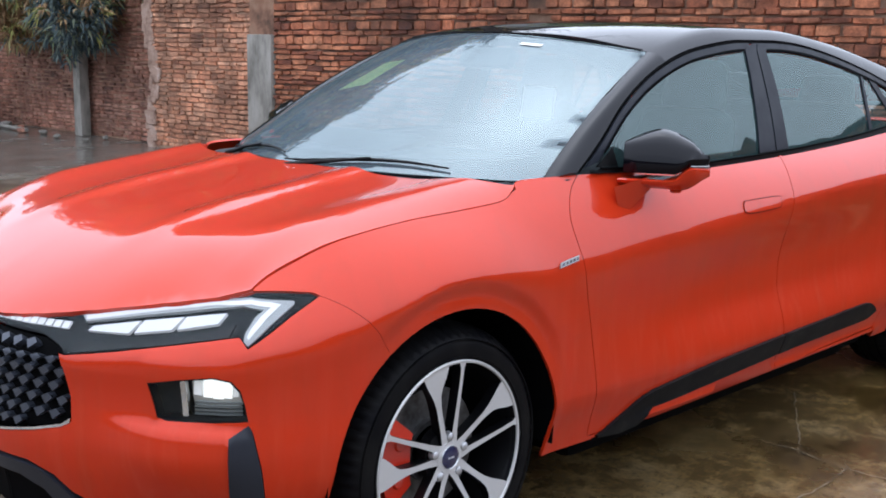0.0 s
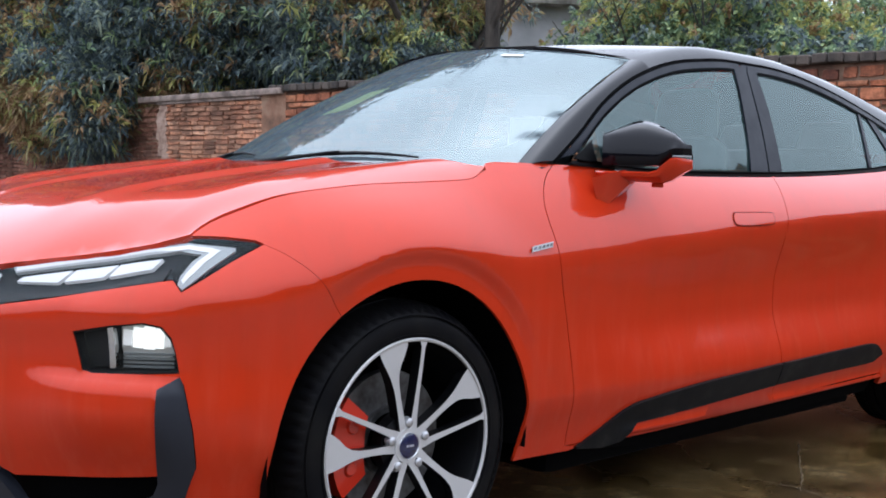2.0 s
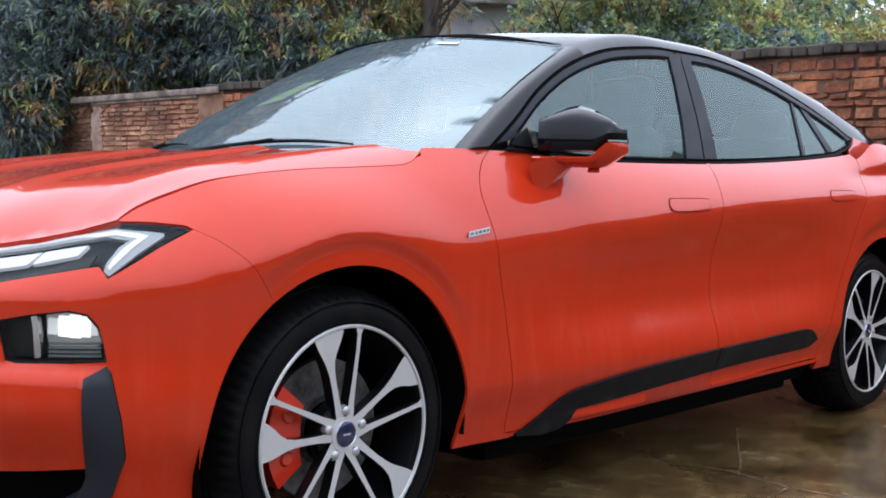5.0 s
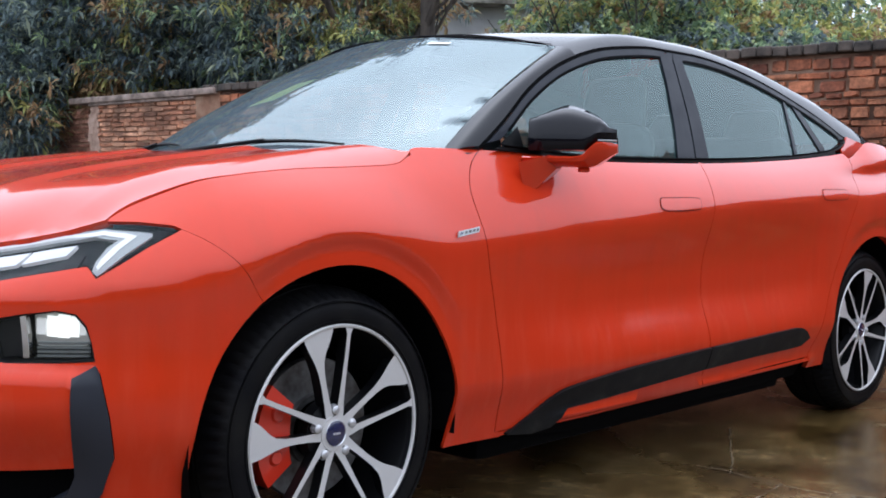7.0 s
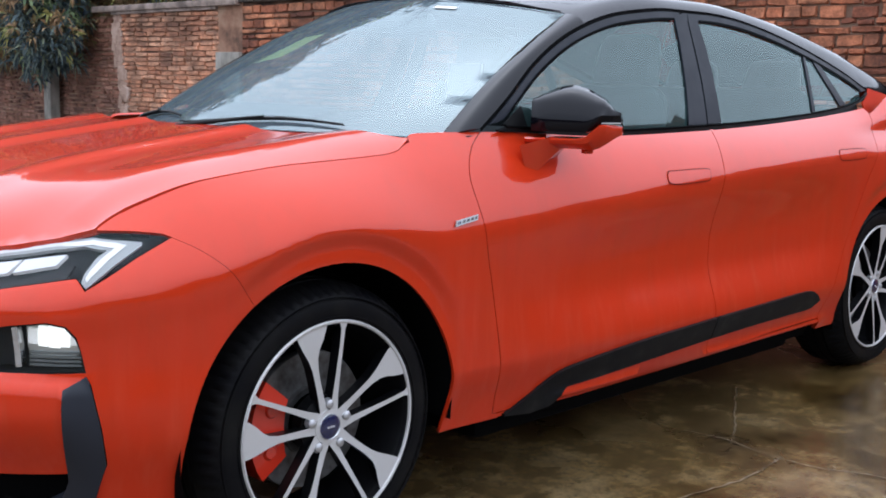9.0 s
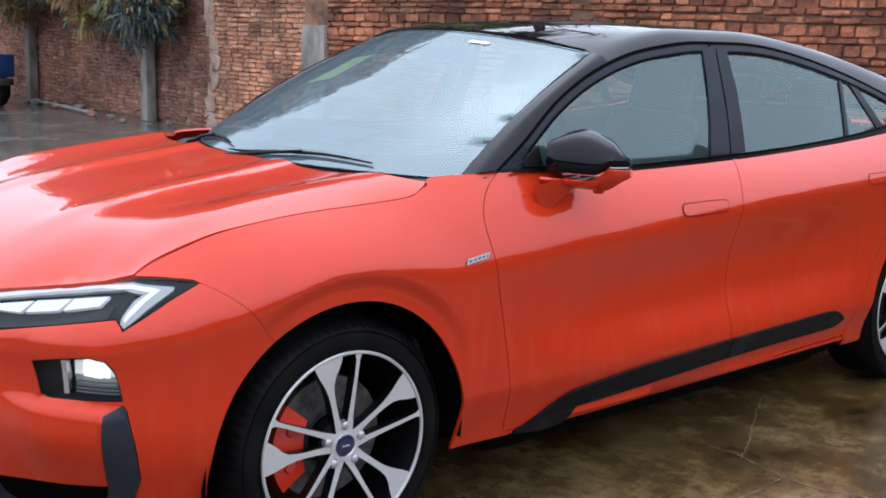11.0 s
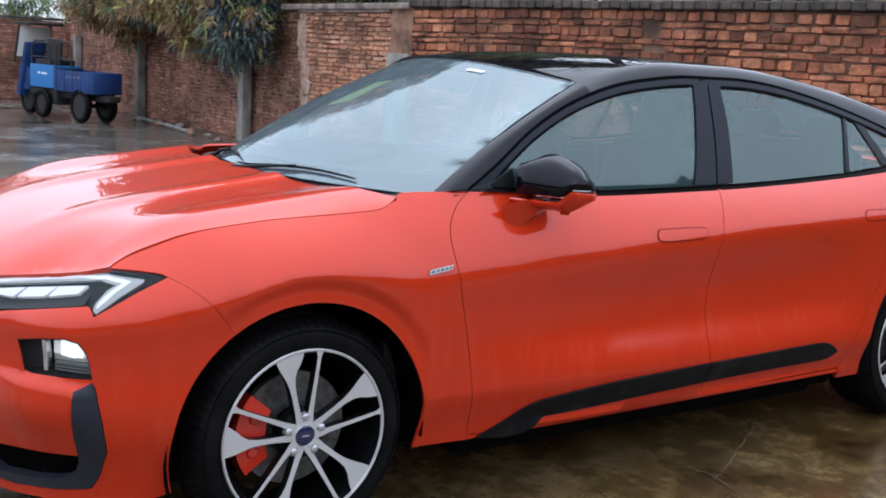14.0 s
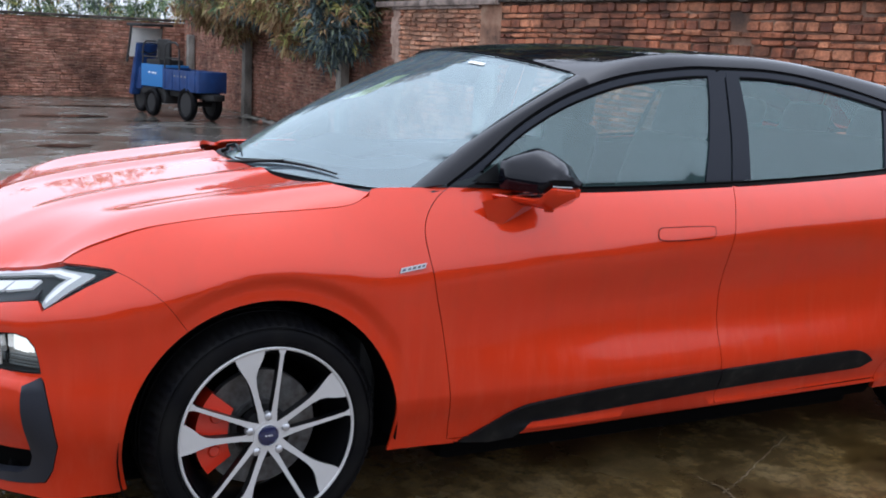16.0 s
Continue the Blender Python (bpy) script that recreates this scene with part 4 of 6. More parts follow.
# ---- wheels: ten slender spokes in five pairs, one of each pair flaring at the rim ----
def spoke(bm, start, end, stations, face_y, depth):
    """A bar from start to end, each (radius, angle); stations: (share of its length, half width towards either side). Bare face, black cheeks."""
    a, b = (Vector((r * math.cos(radians(t)), 0, r * math.sin(radians(t)))) for r, t in (start, end))
    along = (b - a).normalized()
    across = Vector((-along.z, 0, along.x))
    front, rear = [], []
    for u, wl, wr in stations:
        p = a.lerp(b, u)
        for w in (wl, -wr):
            q = p + across * w
            front.append(bm.verts.new((q.x, face_y(q.length), q.z)))
            q = p + across * w * 0.8
            rear.append(bm.verts.new((q.x, face_y(q.length) + depth, q.z)))
    n = len(stations)
    for k in range(n - 1):
        a, b, c, d = 2 * k, 2 * k + 1, 2 * k + 3, 2 * k + 2
        bm.faces.new((front[a], front[b], front[c], front[d])).material_index = 0
        bm.faces.new((rear[d], rear[c], rear[b], rear[a])).material_index = 1
        bm.faces.new((front[a], front[d], rear[d], rear[a])).material_index = 1
        bm.faces.new((front[c], front[b], rear[b], rear[c])).material_index = 1


def make_wheel(owner):
    """Centred on its hub, outer face towards -y."""
    bm = bmesh.new()
    lathe(bm, [(0.2440, -0.006), (0.2400, 0.004), (0.234, 0.030), (0.215, 0.07), (0.212, 0.15), (0.232, 0.20), (0.244, 0.21)], 64)
    wheel = part("wheel", bm, rim_black, owner, "", 40)
    wheel["label"] = "two-tone alloy wheel with blue centre cap"
    # tyre: rounded shoulders, grooves round it and across the shoulders
    bm = bmesh.new()
    prof = [(0.244, 0.000), (0.250, -0.014), (0.275, -0.020), (0.300, -0.019), (0.316, -0.013), (0.328, 0.000), (0.337, 0.016), (0.343, 0.036)]
    for y0 in (0.062, 0.104, 0.146):
        prof += [(0.345, y0 - 0.006), (0.338, y0 - 0.005), (0.338, y0 + 0.005), (0.345, y0 + 0.006)]
    prof += [(0.343, 0.182), (0.338, 0.198), (0.330, 0.210), (0.300, 0.229), (0.275, 0.230), (0.250, 0.224), (0.244, 0.21)]
    lathe(bm, prof, 216)
    bm.verts.ensure_lookup_table()
    for i, v in enumerate(bm.verts):
        ring, seg = divmod(i, 216)
        if seg % 3 == 0 and (5 <= ring <= 7 or len(prof) - 8 < ring <= len(prof) - 5):
            v.co.x *= 0.982
            v.co.z *= 0.982
    tyre = part("tyre", bm, rubber, wheel, "", 35)
    # sidewall ribs and raised lettering too worn to read
    for r in (0.268, 0.312):
        bm = bmesh.new()
        lathe(bm, [(r - 0.002, -0.017), (r - 0.001, -0.0215), (r + 0.001, -0.0215), (r + 0.002, -0.015)], 96)
        part("sidewall_rib", bm, rubber, tyre, "", 40)
    # rim face
    face = lambda r: -0.006 - 0.010 * smooth(0.03, 0.23, r)
    bm = bmesh.new()
    lathe(bm, [(0.2425, -0.006), (0.2430, -0.017), (0.2445, -0.0195), (0.2490, -0.0205), (0.2520, -0.017), (0.2525, -0.004)], 96)
    part("rim_lip", bm, alloy, wheel, "bright machined rim edge", 35)
    for k in range(5):
        root = 54 + 72 * k
        bm = bmesh.new()
        spoke(bm, (0.036, root - 14), (0.2445, root - 19), [(0.0, 0.012, 0.012), (0.18, 0.0085, 0.0085), (0.40, 0.0076, 0.0080), (0.54, 0.0088, 0.0092), (0.66, 0.0130, 0.0135), (0.75, 0.0185, 0.0235), (0.84, 0.0245, 0.0400), (0.93, 0.029, 0.0530), (1.0, 0.031, 0.060)], face, 0.034)
        part("spoke", bm, [alloy, rim_black], wheel, "flared spoke, bare face and black cheeks")
        bm = bmesh.new()
        spoke(bm, (0.036, root + 14), (0.2445, root + 28), [(0.0, 0.012, 0.012), (0.18, 0.0080, 0.0080), (0.45, 0.0062, 0.0062), (0.75, 0.0054, 0.0054), (0.93, 0.0058, 0.0058), (1.0, 0.012, 0.012)], lambda r: face(r) - 0.0008, 0.032)
        part("spoke", bm, [alloy, rim_black], wheel, "slim straight spoke, bare face and black cheeks")
    bm = bmesh.new()
    lathe(bm, [(0.028, -0.0085), (0.0405, -0.0085), (0.0415, 0.006)], 40)
    part("hub", bm, [alloy], wheel, "", 30)
    bm = bmesh.new()
    lathe(bm, [(0.040, 0.002), (0.070, 0.010), (0.074, 0.04)], 40)
    part("hub_pocket", bm, [rim_black], wheel, "", 30)
    bm = bmesh.new()
    lathe(bm, [(0.0, -0.013), (0.024, -0.0125), (0.0285, -0.0105), (0.030, -0.004)], 36)
    cap = part("centre_cap", bm, badge_blue, wheel, "dark blue centre cap", 40)
    bm = bmesh.new()
    lathe(bm, [(0.0290, -0.0105), (0.0298, -0.0118), (0.0306, -0.0105), (0.0308, -0.006)], 36)
    part("cap_ring", bm, chrome, cap, "", 40)
    bm = bmesh.new()
    for dx, w in ((-0.007, 0.006), (0.002, 0.007), (0.009, 0.004)):
        box(bm, (w, 0.001, 0.0045), (dx, -0.0136, 0.0), (0, 8, 0), 0.0004)
    part("cap_mark", bm, alloy, cap)
    for k in range(5):
        an = radians(90 + 72 * k)
        bm = bmesh.new()
        lathe(bm, [(0.0, -0.014), (0.007, -0.0138), (0.0105, -0.011), (0.0115, 0.006)], 12, (0.054 * math.cos(an), 0, 0.054 * math.sin(an)))
        lathe(bm, [(0.0115, -0.0030), (0.0135, -0.0045), (0.0135, 0.002)], 16, (0.054 * math.cos(an), 0, 0.054 * math.sin(an)))
        part("wheel_nut", bm, [nut_steel], wheel, "", 40)
    bm = bmesh.new()
    lathe(bm, [(0.070, 0.060), (0.085, 0.058), (0.085, 0.074), (0.168, 0.074), (0.170, 0.078), (0.170, 0.096), (0.166, 0.098)], 64)
    part("brake_disc", bm, steel, wheel, "", 35)
    return wheel


def make_caliper(owner, x, y):
    bm = bmesh.new()
    pts = []
    for k in range(9):
        an = radians(140 + 75 * k / 8)
        for r in (0.112, 0.194):
            for d in (0.040, 0.128):
                swell = 0.006 * math.sin(k / 8 * math.pi)
                pts.append(bm.verts.new((x + (r + (swell if r > 0.15 else -swell)) * math.cos(an), y + d - (0.010 * math.sin(k / 8 * math.pi) if d < 0.05 else 0), HUB_Z + (r + swell) * math.sin(an))))
    for k in range(8):
        a = pts[4 * k:4 * k + 8]
        for q in ((0, 2, 6, 4), (2, 3, 7, 6), (3, 1, 5, 7), (1, 0, 4, 5)):
            bm.faces.new([a[i] for i in q])
    bm.faces.new((pts[0], pts[1], pts[3], pts[2])), bm.faces.new((pts[-4], pts[-2], pts[-1], pts[-3]))
    bmesh.ops.bevel(bm, geom=[e for e in bm.edges if e.calc_face_angle(0) > 0.8], offset=0.006, segments=2, affect="EDGES")
    cal = part("brake_caliper", bm, caliper_red, owner, "bright red brake caliper", 40)
    for an in (158, 196):
        bm = bmesh.new()
        p = (x + 0.150 * math.cos(radians(an)), y + 0.034, HUB_Z + 0.150 * math.sin(radians(an)))
        lathe(bm, [(0.0, -0.008), (0.014, -0.007), (0.020, 0.0), (0.021, 0.012)], 20, p)
        part("piston_cover", bm, caliper_red, cal, "", 40)


HUB_Y = -0.838
wheel = make_wheel(car)
wheel.matrix_basis = pose(0, HUB_Y, HUB_Z)
for piece in wheel.children:
    if piece.name.split(".")[0] not in ("tyre", "brake_disc"):
        piece.scale = (1.03, 1, 1.03)
make_caliper(car, 0.0, HUB_Y)
for x, y, turn in ((WHEELBASE, HUB_Y, 0), (0.0, -HUB_Y, 180), (WHEELBASE, -HUB_Y, 180)):
    w = copy_thing(wheel, pose(x, y, HUB_Z, 0, 24 if y < 0 else 0, turn))
    w.parent = car

# black wheel housings
for x in (0.0, WHEELBASE):
    for sgn in (-1, 1):
        bm = bmesh.new()
        prev = None
        for k in range(29):
            an = radians(-8 + 206 * k / 28)
            px, pz = x - 0.012 + 0.408 * math.cos(an), HUB_Z + 0.408 * math.sin(an)
            pair = [bm.verts.new((px, sgn * 0.865, pz)), bm.verts.new((px, sgn * 0.56, pz))]
            if prev:
                bm.faces.new((prev[0], pair[0], pair[1], prev[1]))
            prev = pair
        vs = [bm.verts.new((x - 0.012 + 0.408 * math.cos(radians(-8 + 206 * k / 28)), sgn * 0.56, HUB_Z + 0.408 * math.sin(radians(-8 + 206 * k / 28)))) for k in range(29)]
        bm.faces.new(vs)
        part("wheel_housing", bm, seal_and_shade, car)

# ---- cabin and underbody ----
bm = bmesh.new()
box(bm, (4.3, 1.16, 0.10), (1.50, 0, 0.205), (0, 0, 0), 0.02)
box(bm, (1.80, 1.52, 0.09), (1.50, 0, 0.200), (0, 0, 0), 0.03)
part("underbody", bm, seal_and_shade, car)
for sgn in (-1, 1):
    for size, at in (((1.95, 0.05, 0.76), (1.48, sgn * 0.758, 0.645)), ((0.74, 0.05, 0.42), (2.80, sgn * 0.72, 0.84)), ((0.80, 0.04, 0.10), (0.0, sgn * 0.70, 0.84))):
        bm = bmesh.new()
        box(bm, size, at, (0, 0, 0), 0.02)
        part("inner_panel", bm, cabin_dark, car)
bm = bmesh.new()
box(bm, (0.62, 1.42, 0.16), (0.60, 0, 0.94), (0, -3, 0), 0.05, None, 3)
box(bm, (0.20, 0.60, 0.11), (0.74, 0.40, 1.0), (0, -14, 0), 0.03)
part("dashboard", bm, cabin_dark, car, "", 50)
bm = bmesh.new()
box(bm, (0.06, 1.44, 0.75), (0.36, 0, 0.62), (0, 0, 0), 0.02)
part("bulkhead", bm, cabin_dark, car)
bm = bmesh.new()
lathe(bm, [(0.175, -0.012), (0.190, 0.0), (0.175, 0.012), (0.165, 0.0), (0.175, -0.012)], 32)
box(bm, (0.34, 0.02, 0.03), (0, 0.012, 0))
box(bm, (0.03, 0.02, 0.18), (0, 0.012, -0.09))
bmesh.ops.transform(bm, matrix=pose(0.98, -0.37, 0.97, 0, 0, -90) @ pose(0, 0, 0, -24, 0, 0), verts=bm.verts)
part("steering_wheel", bm, cabin_dark, car, "", 50)
for x, y, wide in ((1.55, -0.37, 0.50), (1.55, 0.37, 0.50)):
    bm = bmesh.new()
    box(bm, (0.52, wide, 0.16), (x - 0.20, y, 0.58), (0, -8, 0), 0.05, None, 3)
    box(bm, (0.15, wide, 0.62), (x + 0.13, y, 0.86), (0, 16, 0), 0.06, (1, 0.72), 3)
    seat = part("front_seat", bm, seat_cloth, car, "", 50)
    bm = bmesh.new()
    box(bm, (0.10, 0.27, 0.20), (x + 0.245, y, 1.245), (0, 12, 0), 0.045, (0.9, 0.85), 3)
    part("headrest", bm, seat_cloth, seat, "", 50)
bm = bmesh.new()
box(bm, (0.55, 1.30, 0.16), (2.30, 0, 0.58), (0, -6, 0), 0.05, None, 3)
box(bm, (0.14, 1.30, 0.62), (2.66, 0, 0.86), (0, 24, 0), 0.05, (1, 0.9), 3)
bench = part("rear_seat", bm, seat_cloth, car, "", 50)
for y in (-0.40, 0.0, 0.40):
    bm = bmesh.new()
    box(bm, (0.10, 0.26, 0.17), (2.80, y, 1.19), (0, 18, 0), 0.045, (0.9, 0.85), 3)
    part("headrest", bm, seat_cloth, bench, "", 50)
bm = bmesh.new()
box(bm, (1.0, 1.30, 0.05), (3.3, 0, 1.02), (0, 5, 0), 0.02)
part("parcel_shelf", bm, cabin_dark, car)
# pale sheet added for the light patch that shows in the side window
bm = bmesh.new()
box(bm, (0.012, 0.16, 0.12), (1.42, 0.10, 1.17), (0, 8, 0), 0.002)
part("bright_patch_sheet", bm, paper, car, "pale sheet added for a bright patch in the side window")


# ---- the nose: bumper, lamps and grille ----
FOG = [(-0.852, 0.649), (-0.768, 0.665), (-0.690, 0.675), (-0.652, 0.668), (-0.632, 0.645), (-0.622, 0.610), (-0.615, 0.573), (-0.700, 0.569), (-0.805, 0.566), (-0.832, 0.570)]
BLADE_IN = [(-0.656, 0.542), (-0.658, 0.455), (-0.665, 0.362), (-0.676, 0.322), (-0.737, 0.274), (-0.988, 0.240), (-1.05, 0.280), (-1.10, 0.335), (-1.15, 0.378), (-1.22, 0.402), (-1.50, 0.408)]
BLADE_OUT = [(-1.50, 0.372), (-1.25, 0.366), (-1.18, 0.338), (-1.12, 0.262), (-1.06, 0.216), (-0.934, 0.215), (-0.752, 0.240), (-0.641, 0.262), (-0.602, 0.303), (-0.577, 0.376), (-0.588, 0.460), (-0.607, 0.549), (-0.615, 0.566)]
MOUTH = [(-0.615, 0.566), (-0.656, 0.542), (-0.660, 0.357), (-1.03, 0.322), (-1.09, 0.345), (-1.135, 0.386), (-1.21, 0.413), (-1.50, 0.420), (-1.50, 0.200), (-1.12, 0.200), (-1.06, 0.212), (-0.934, 0.211), (-0.752, 0.237), (-0.641, 0.258), (-0.602, 0.300), (-0.575, 0.376), (-0.586, 0.460), (-0.605, 0.549)]
GRILLE = [(-1.095, 0.702), (-1.078, 0.650), (-1.066, 0.590), (-1.066, 0.532), (-1.090, 0.520), (-1.174, 0.500), (-1.291, 0.480), (-1.51, 0.470), (-1.51, 0.735), (-1.30, 0.728), (-1.17, 0.726)]
LAMP_TOP = [(-0.412, 0.838), (-0.482, 0.845), (-0.589, 0.850), (-0.72, 0.838), (-0.861, 0.818), (-1.066, 0.786), (-1.20, 0.765), (-1.33, 0.760), (-1.51, 0.758)]
LAMP_LOW = [(-1.51, 0.738), (-1.30, 0.731), (-1.17, 0.729), (-1.10, 0.708), (-1.073, 0.692), (-0.940, 0.712), (-0.803, 0.737), (-0.667, 0.760), (-0.636, 0.764), (-0.628, 0.757), (-0.617, 0.741)]
for side in (1, -1):
    start = math.degrees(math.atan2(0.674 - HUB_Z, -0.241 + 0.012))
    loop = [(x - 0.0004, z - 0.0004) for x, z in flow(NOSE_SEAM)][::-1] + [(-0.50, 0.796), (-0.614, 0.737)] + [(s, z - 0.004) for s, z in LAMP_LOW[::-1][1:7]] + [(-1.088, 0.690)]
    loop += [(s + 0.006, z) for s, z in GRILLE[1:5]] + [(-1.174, 0.494), (-1.291, 0.474), (-1.51, 0.464), (-1.51, 0.176), (-1.20, 0.178), (-0.936, 0.186), (-0.755, 0.205), (-0.60, 0.212), (-0.43, 0.225)] + arch(0.0, 196, start)[:-1]
    bumper = sheet("front_bumper", [loop, FOG, MOUTH], skin, paint, car, "", 0.026, side=side)
    core = sheet("bumper_core", [[(-0.585, 0.19), (-0.585, 0.70), (-0.80, 0.72), (-1.51, 0.73), (-1.51, 0.17)]], skin, seal_and_shade, car, "", 0.06, 0.0, side, -0.075)
    # the dark blade round the mouth
    blade = sheet("bumper_blade", [flow(BLADE_IN, 2) + BLADE_OUT], skin, blade_grey, car, "satin black bumper blade", 0.03, 0.03, side, 0.004)
    # fog lamp
    inner = [(s * 1.0 + (0.004 if s < -0.73 else -0.004), z + (0.004 if z < 0.62 else -0.004)) for s, z in FOG]
    fog = sheet("fog_lamp", [FOG, inner], skin, plastic, car, "square fog lamp, switched on", 0.03, 0.055, side, -0.002)
    sheet("lamp_pocket", [FOG], skin, lens_grey, fog, "", 0.04, 0.0, side, -0.052)
    sheet("lamp_step", [[(-0.845, 0.640), (-0.775, 0.655), (-0.770, 0.580), (-0.828, 0.574)]], skin, plastic, fog, "", 0.03, 0.02, side, -0.026)
    sheet("lamp_frame", [[(-0.776, 0.664), (-0.762, 0.666), (-0.757, 0.578), (-0.771, 0.576)]], skin, chrome, fog, "", 0.03, 0.02, side, -0.012)
    # the lit upper half in slanted facets, brightest in the middle
    for s0, s1, z0, z1, lit in ((-0.750, -0.730, 0.622, 0.652, beam_soft), (-0.727, -0.707, 0.618, 0.657, beam_white), (-0.704, -0.680, 0.616, 0.660, beam_white), (-0.677, -0.659, 0.618, 0.656, beam_white), (-0.656, -0.642, 0.622, 0.644, beam_soft)):
        sheet("light_window", [[(s0, z0), (s0 + 0.003, z1), (s1 + 0.003, z1 - 0.002), (s1, z0 - 0.001)]], skin, lit, fog, "bright white light", 0.02, 0.006, side, -0.028)
    sheet("reflector", [flow([(-0.754, 0.658), (-0.69, 0.667), (-0.652, 0.660), (-0.637, 0.638), (-0.628, 0.604), (-0.70, 0.598), (-0.750, 0.600), (-0.754, 0.658)], 3)[:-1]], skin, reflector_grey, fog, "pale reflector bowl", 0.02, 0.0, side, -0.034)
    for z0 in (0.606, 0.598, 0.590, 0.582):
        sheet("lamp_louvre", [[(-0.750, z0), (-0.634, z0 + 0.002), (-0.632, z0 - 0.003), (-0.750, z0 - 0.005)]], skin, louvre_grey, fog, "", 0.03, 0.008, side, -0.030)
    sheet("lamp_glass", [inner], skin, lamp_glass, fog, "", 0.04, 0.0, side, -0.006)
    # headlamp: dark pocket, light bar with its hook, three chambers and a clear cover
    outline = flow(LAMP_TOP, 3) + LAMP_LOW[:-1] + [(-0.617, 0.741), (-0.50, 0.800)]
    lamp = sheet("headlamp", [outline], skin, lens_grey, car, "slim headlamp with lit white light bar", 0.03, 0.0, side, -0.022)
    rise = lambda s, z: (s, z + 0.013 * smooth(-0.50, -0.66, s) * smooth(0.765, 0.79, z + 0.04 * smooth(-0.7, -1.0, s)))
    bar = [rise(*p) for p in ((-1.085, 0.762), (-0.861, 0.797), (-0.72, 0.818), (-0.600, 0.8310), (-0.515, 0.8340), (-0.478, 0.8300), (-0.480, 0.8240), (-0.548, 0.7850), (-0.614, 0.7460), (-0.627, 0.7560), (-0.622, 0.7720), (-0.590, 0.7950), (-0.558, 0.8130), (-0.640, 0.8110), (-0.72, 0.8010), (-0.861, 0.7800), (-1.060, 0.7490))]
    light_bar = sheet("light_bar", [bar], skin, bar_grey, lamp, "hooked white running light", 0.02, 0.008, side, -0.010)
    core = [rise(*p) for p in ((-1.070, 0.7590), (-0.861, 0.7925), (-0.72, 0.8130), (-0.600, 0.8260), (-0.535, 0.8285), (-0.512, 0.8245), (-0.556, 0.7965), (-0.606, 0.7640), (-0.612, 0.7575), (-0.618, 0.7640), (-0.606, 0.7755), (-0.575, 0.7955), (-0.540, 0.8180), (-0.600, 0.8180), (-0.72, 0.8055), (-0.861, 0.7845), (-1.060, 0.7515))]
    sheet("light_core", [core], skin, drl_white, light_bar, "", 0.02, 0.0, side, -0.0085)
    for s0, s1 in ((-1.035, -0.918), (-0.910, -0.812), (-0.804, -0.690)):
        zt = lambda s: curve([(-1.06, 0.744), (-0.861, 0.776), (-0.66, 0.804)], s) + 0.012
        deep = lambda s: 0.011 + 0.015 * smooth(-1.04, -0.94, s) * smooth(-0.64, -0.74, s)
        chamber = [(s0, zt(s0) - 0.003), (s1, zt(s1) - 0.003), (s1 - 0.016, zt(s1 - 0.016) - deep(s1 - 0.016)), (s0 - 0.010, zt(s0 - 0.01) - deep(s0 - 0.01))]
        sheet("light_chamber", [chamber], skin, chamber_white, lamp, "", 0.02, 0.012, side, -0.014)
    sheet("lamp_sill", [[(-1.073, 0.697), (-0.803, 0.741), (-0.667, 0.764), (-0.655, 0.790), (-0.72, 0.772), (-0.80, 0.750), (-0.95, 0.728), (-1.06, 0.722)]], skin, rim_black, lamp, "", 0.03, 0.006, side, -0.013)
    sheet("lamp_cover", [outline], skin, lamp_glass, lamp, "", 0.03, 0.0, side, -0.003)
    # light strip over the grille, in short blocks
    for k in range(16):
        s0 = -1.10 - 0.026 * k
        sheet("light_block", [[(s0, 0.7435 - 0.0002 * k), (s0, 0.757 - 0.0004 * k), (s0 - 0.020, 0.756 - 0.0004 * k), (s0 - 0.020, 0.7425 - 0.0002 * k)]], skin, drl_white if k > 3 else chamber_white, lamp, "", 0.05, 0.006, side, -0.008)
    # grille: a dark net of slanted studs
    grille = sheet("grille", [GRILLE], skin, seal_and_shade, car, "dark honeycomb grille with grey studs", 0.05, 0.0, side, -0.030)
    for row in range(7):
        for col in range(9):
            s0, z0 = -1.095 - 0.047 * col - (0.0235 if row % 2 else 0), 0.505 + 0.033 * row
            stud = [(s0 + 0.016, z0 + 0.004), (s0 + 0.004, z0 + 0.014), (s0 - 0.018, z0 + 0.006), (s0 - 0.006, z0 - 0.012)]
            if inside(np.array(GRILLE), np.array(stud)).all():
                sheet("grille_stud", [stud], skin, stud_grey, grille, "", 0.05, 0.022, side, -0.010)
    sheet("grille_edge", [[(-1.062, 0.540), (-1.064, 0.528), (-1.090, 0.516), (-1.174, 0.496), (-1.291, 0.476), (-1.51, 0.466), (-1.51, 0.472), (-1.291, 0.482), (-1.174, 0.502), (-1.088, 0.523)]], skin, chrome, grille, "thin bright lower edge", 0.03, 0.01, side, 0.002)

# the tail, round the back
END = REACH[-1] - 0.01
for side in (1, -1):
    sheet("rear_bumper", [[(3.455, 0.26), (3.455, 0.545), (3.725, 0.615), (3.725, 1.045), (END, 1.03), (END, 0.26)] + []], skin, paint, car, "", 0.05, side=side)


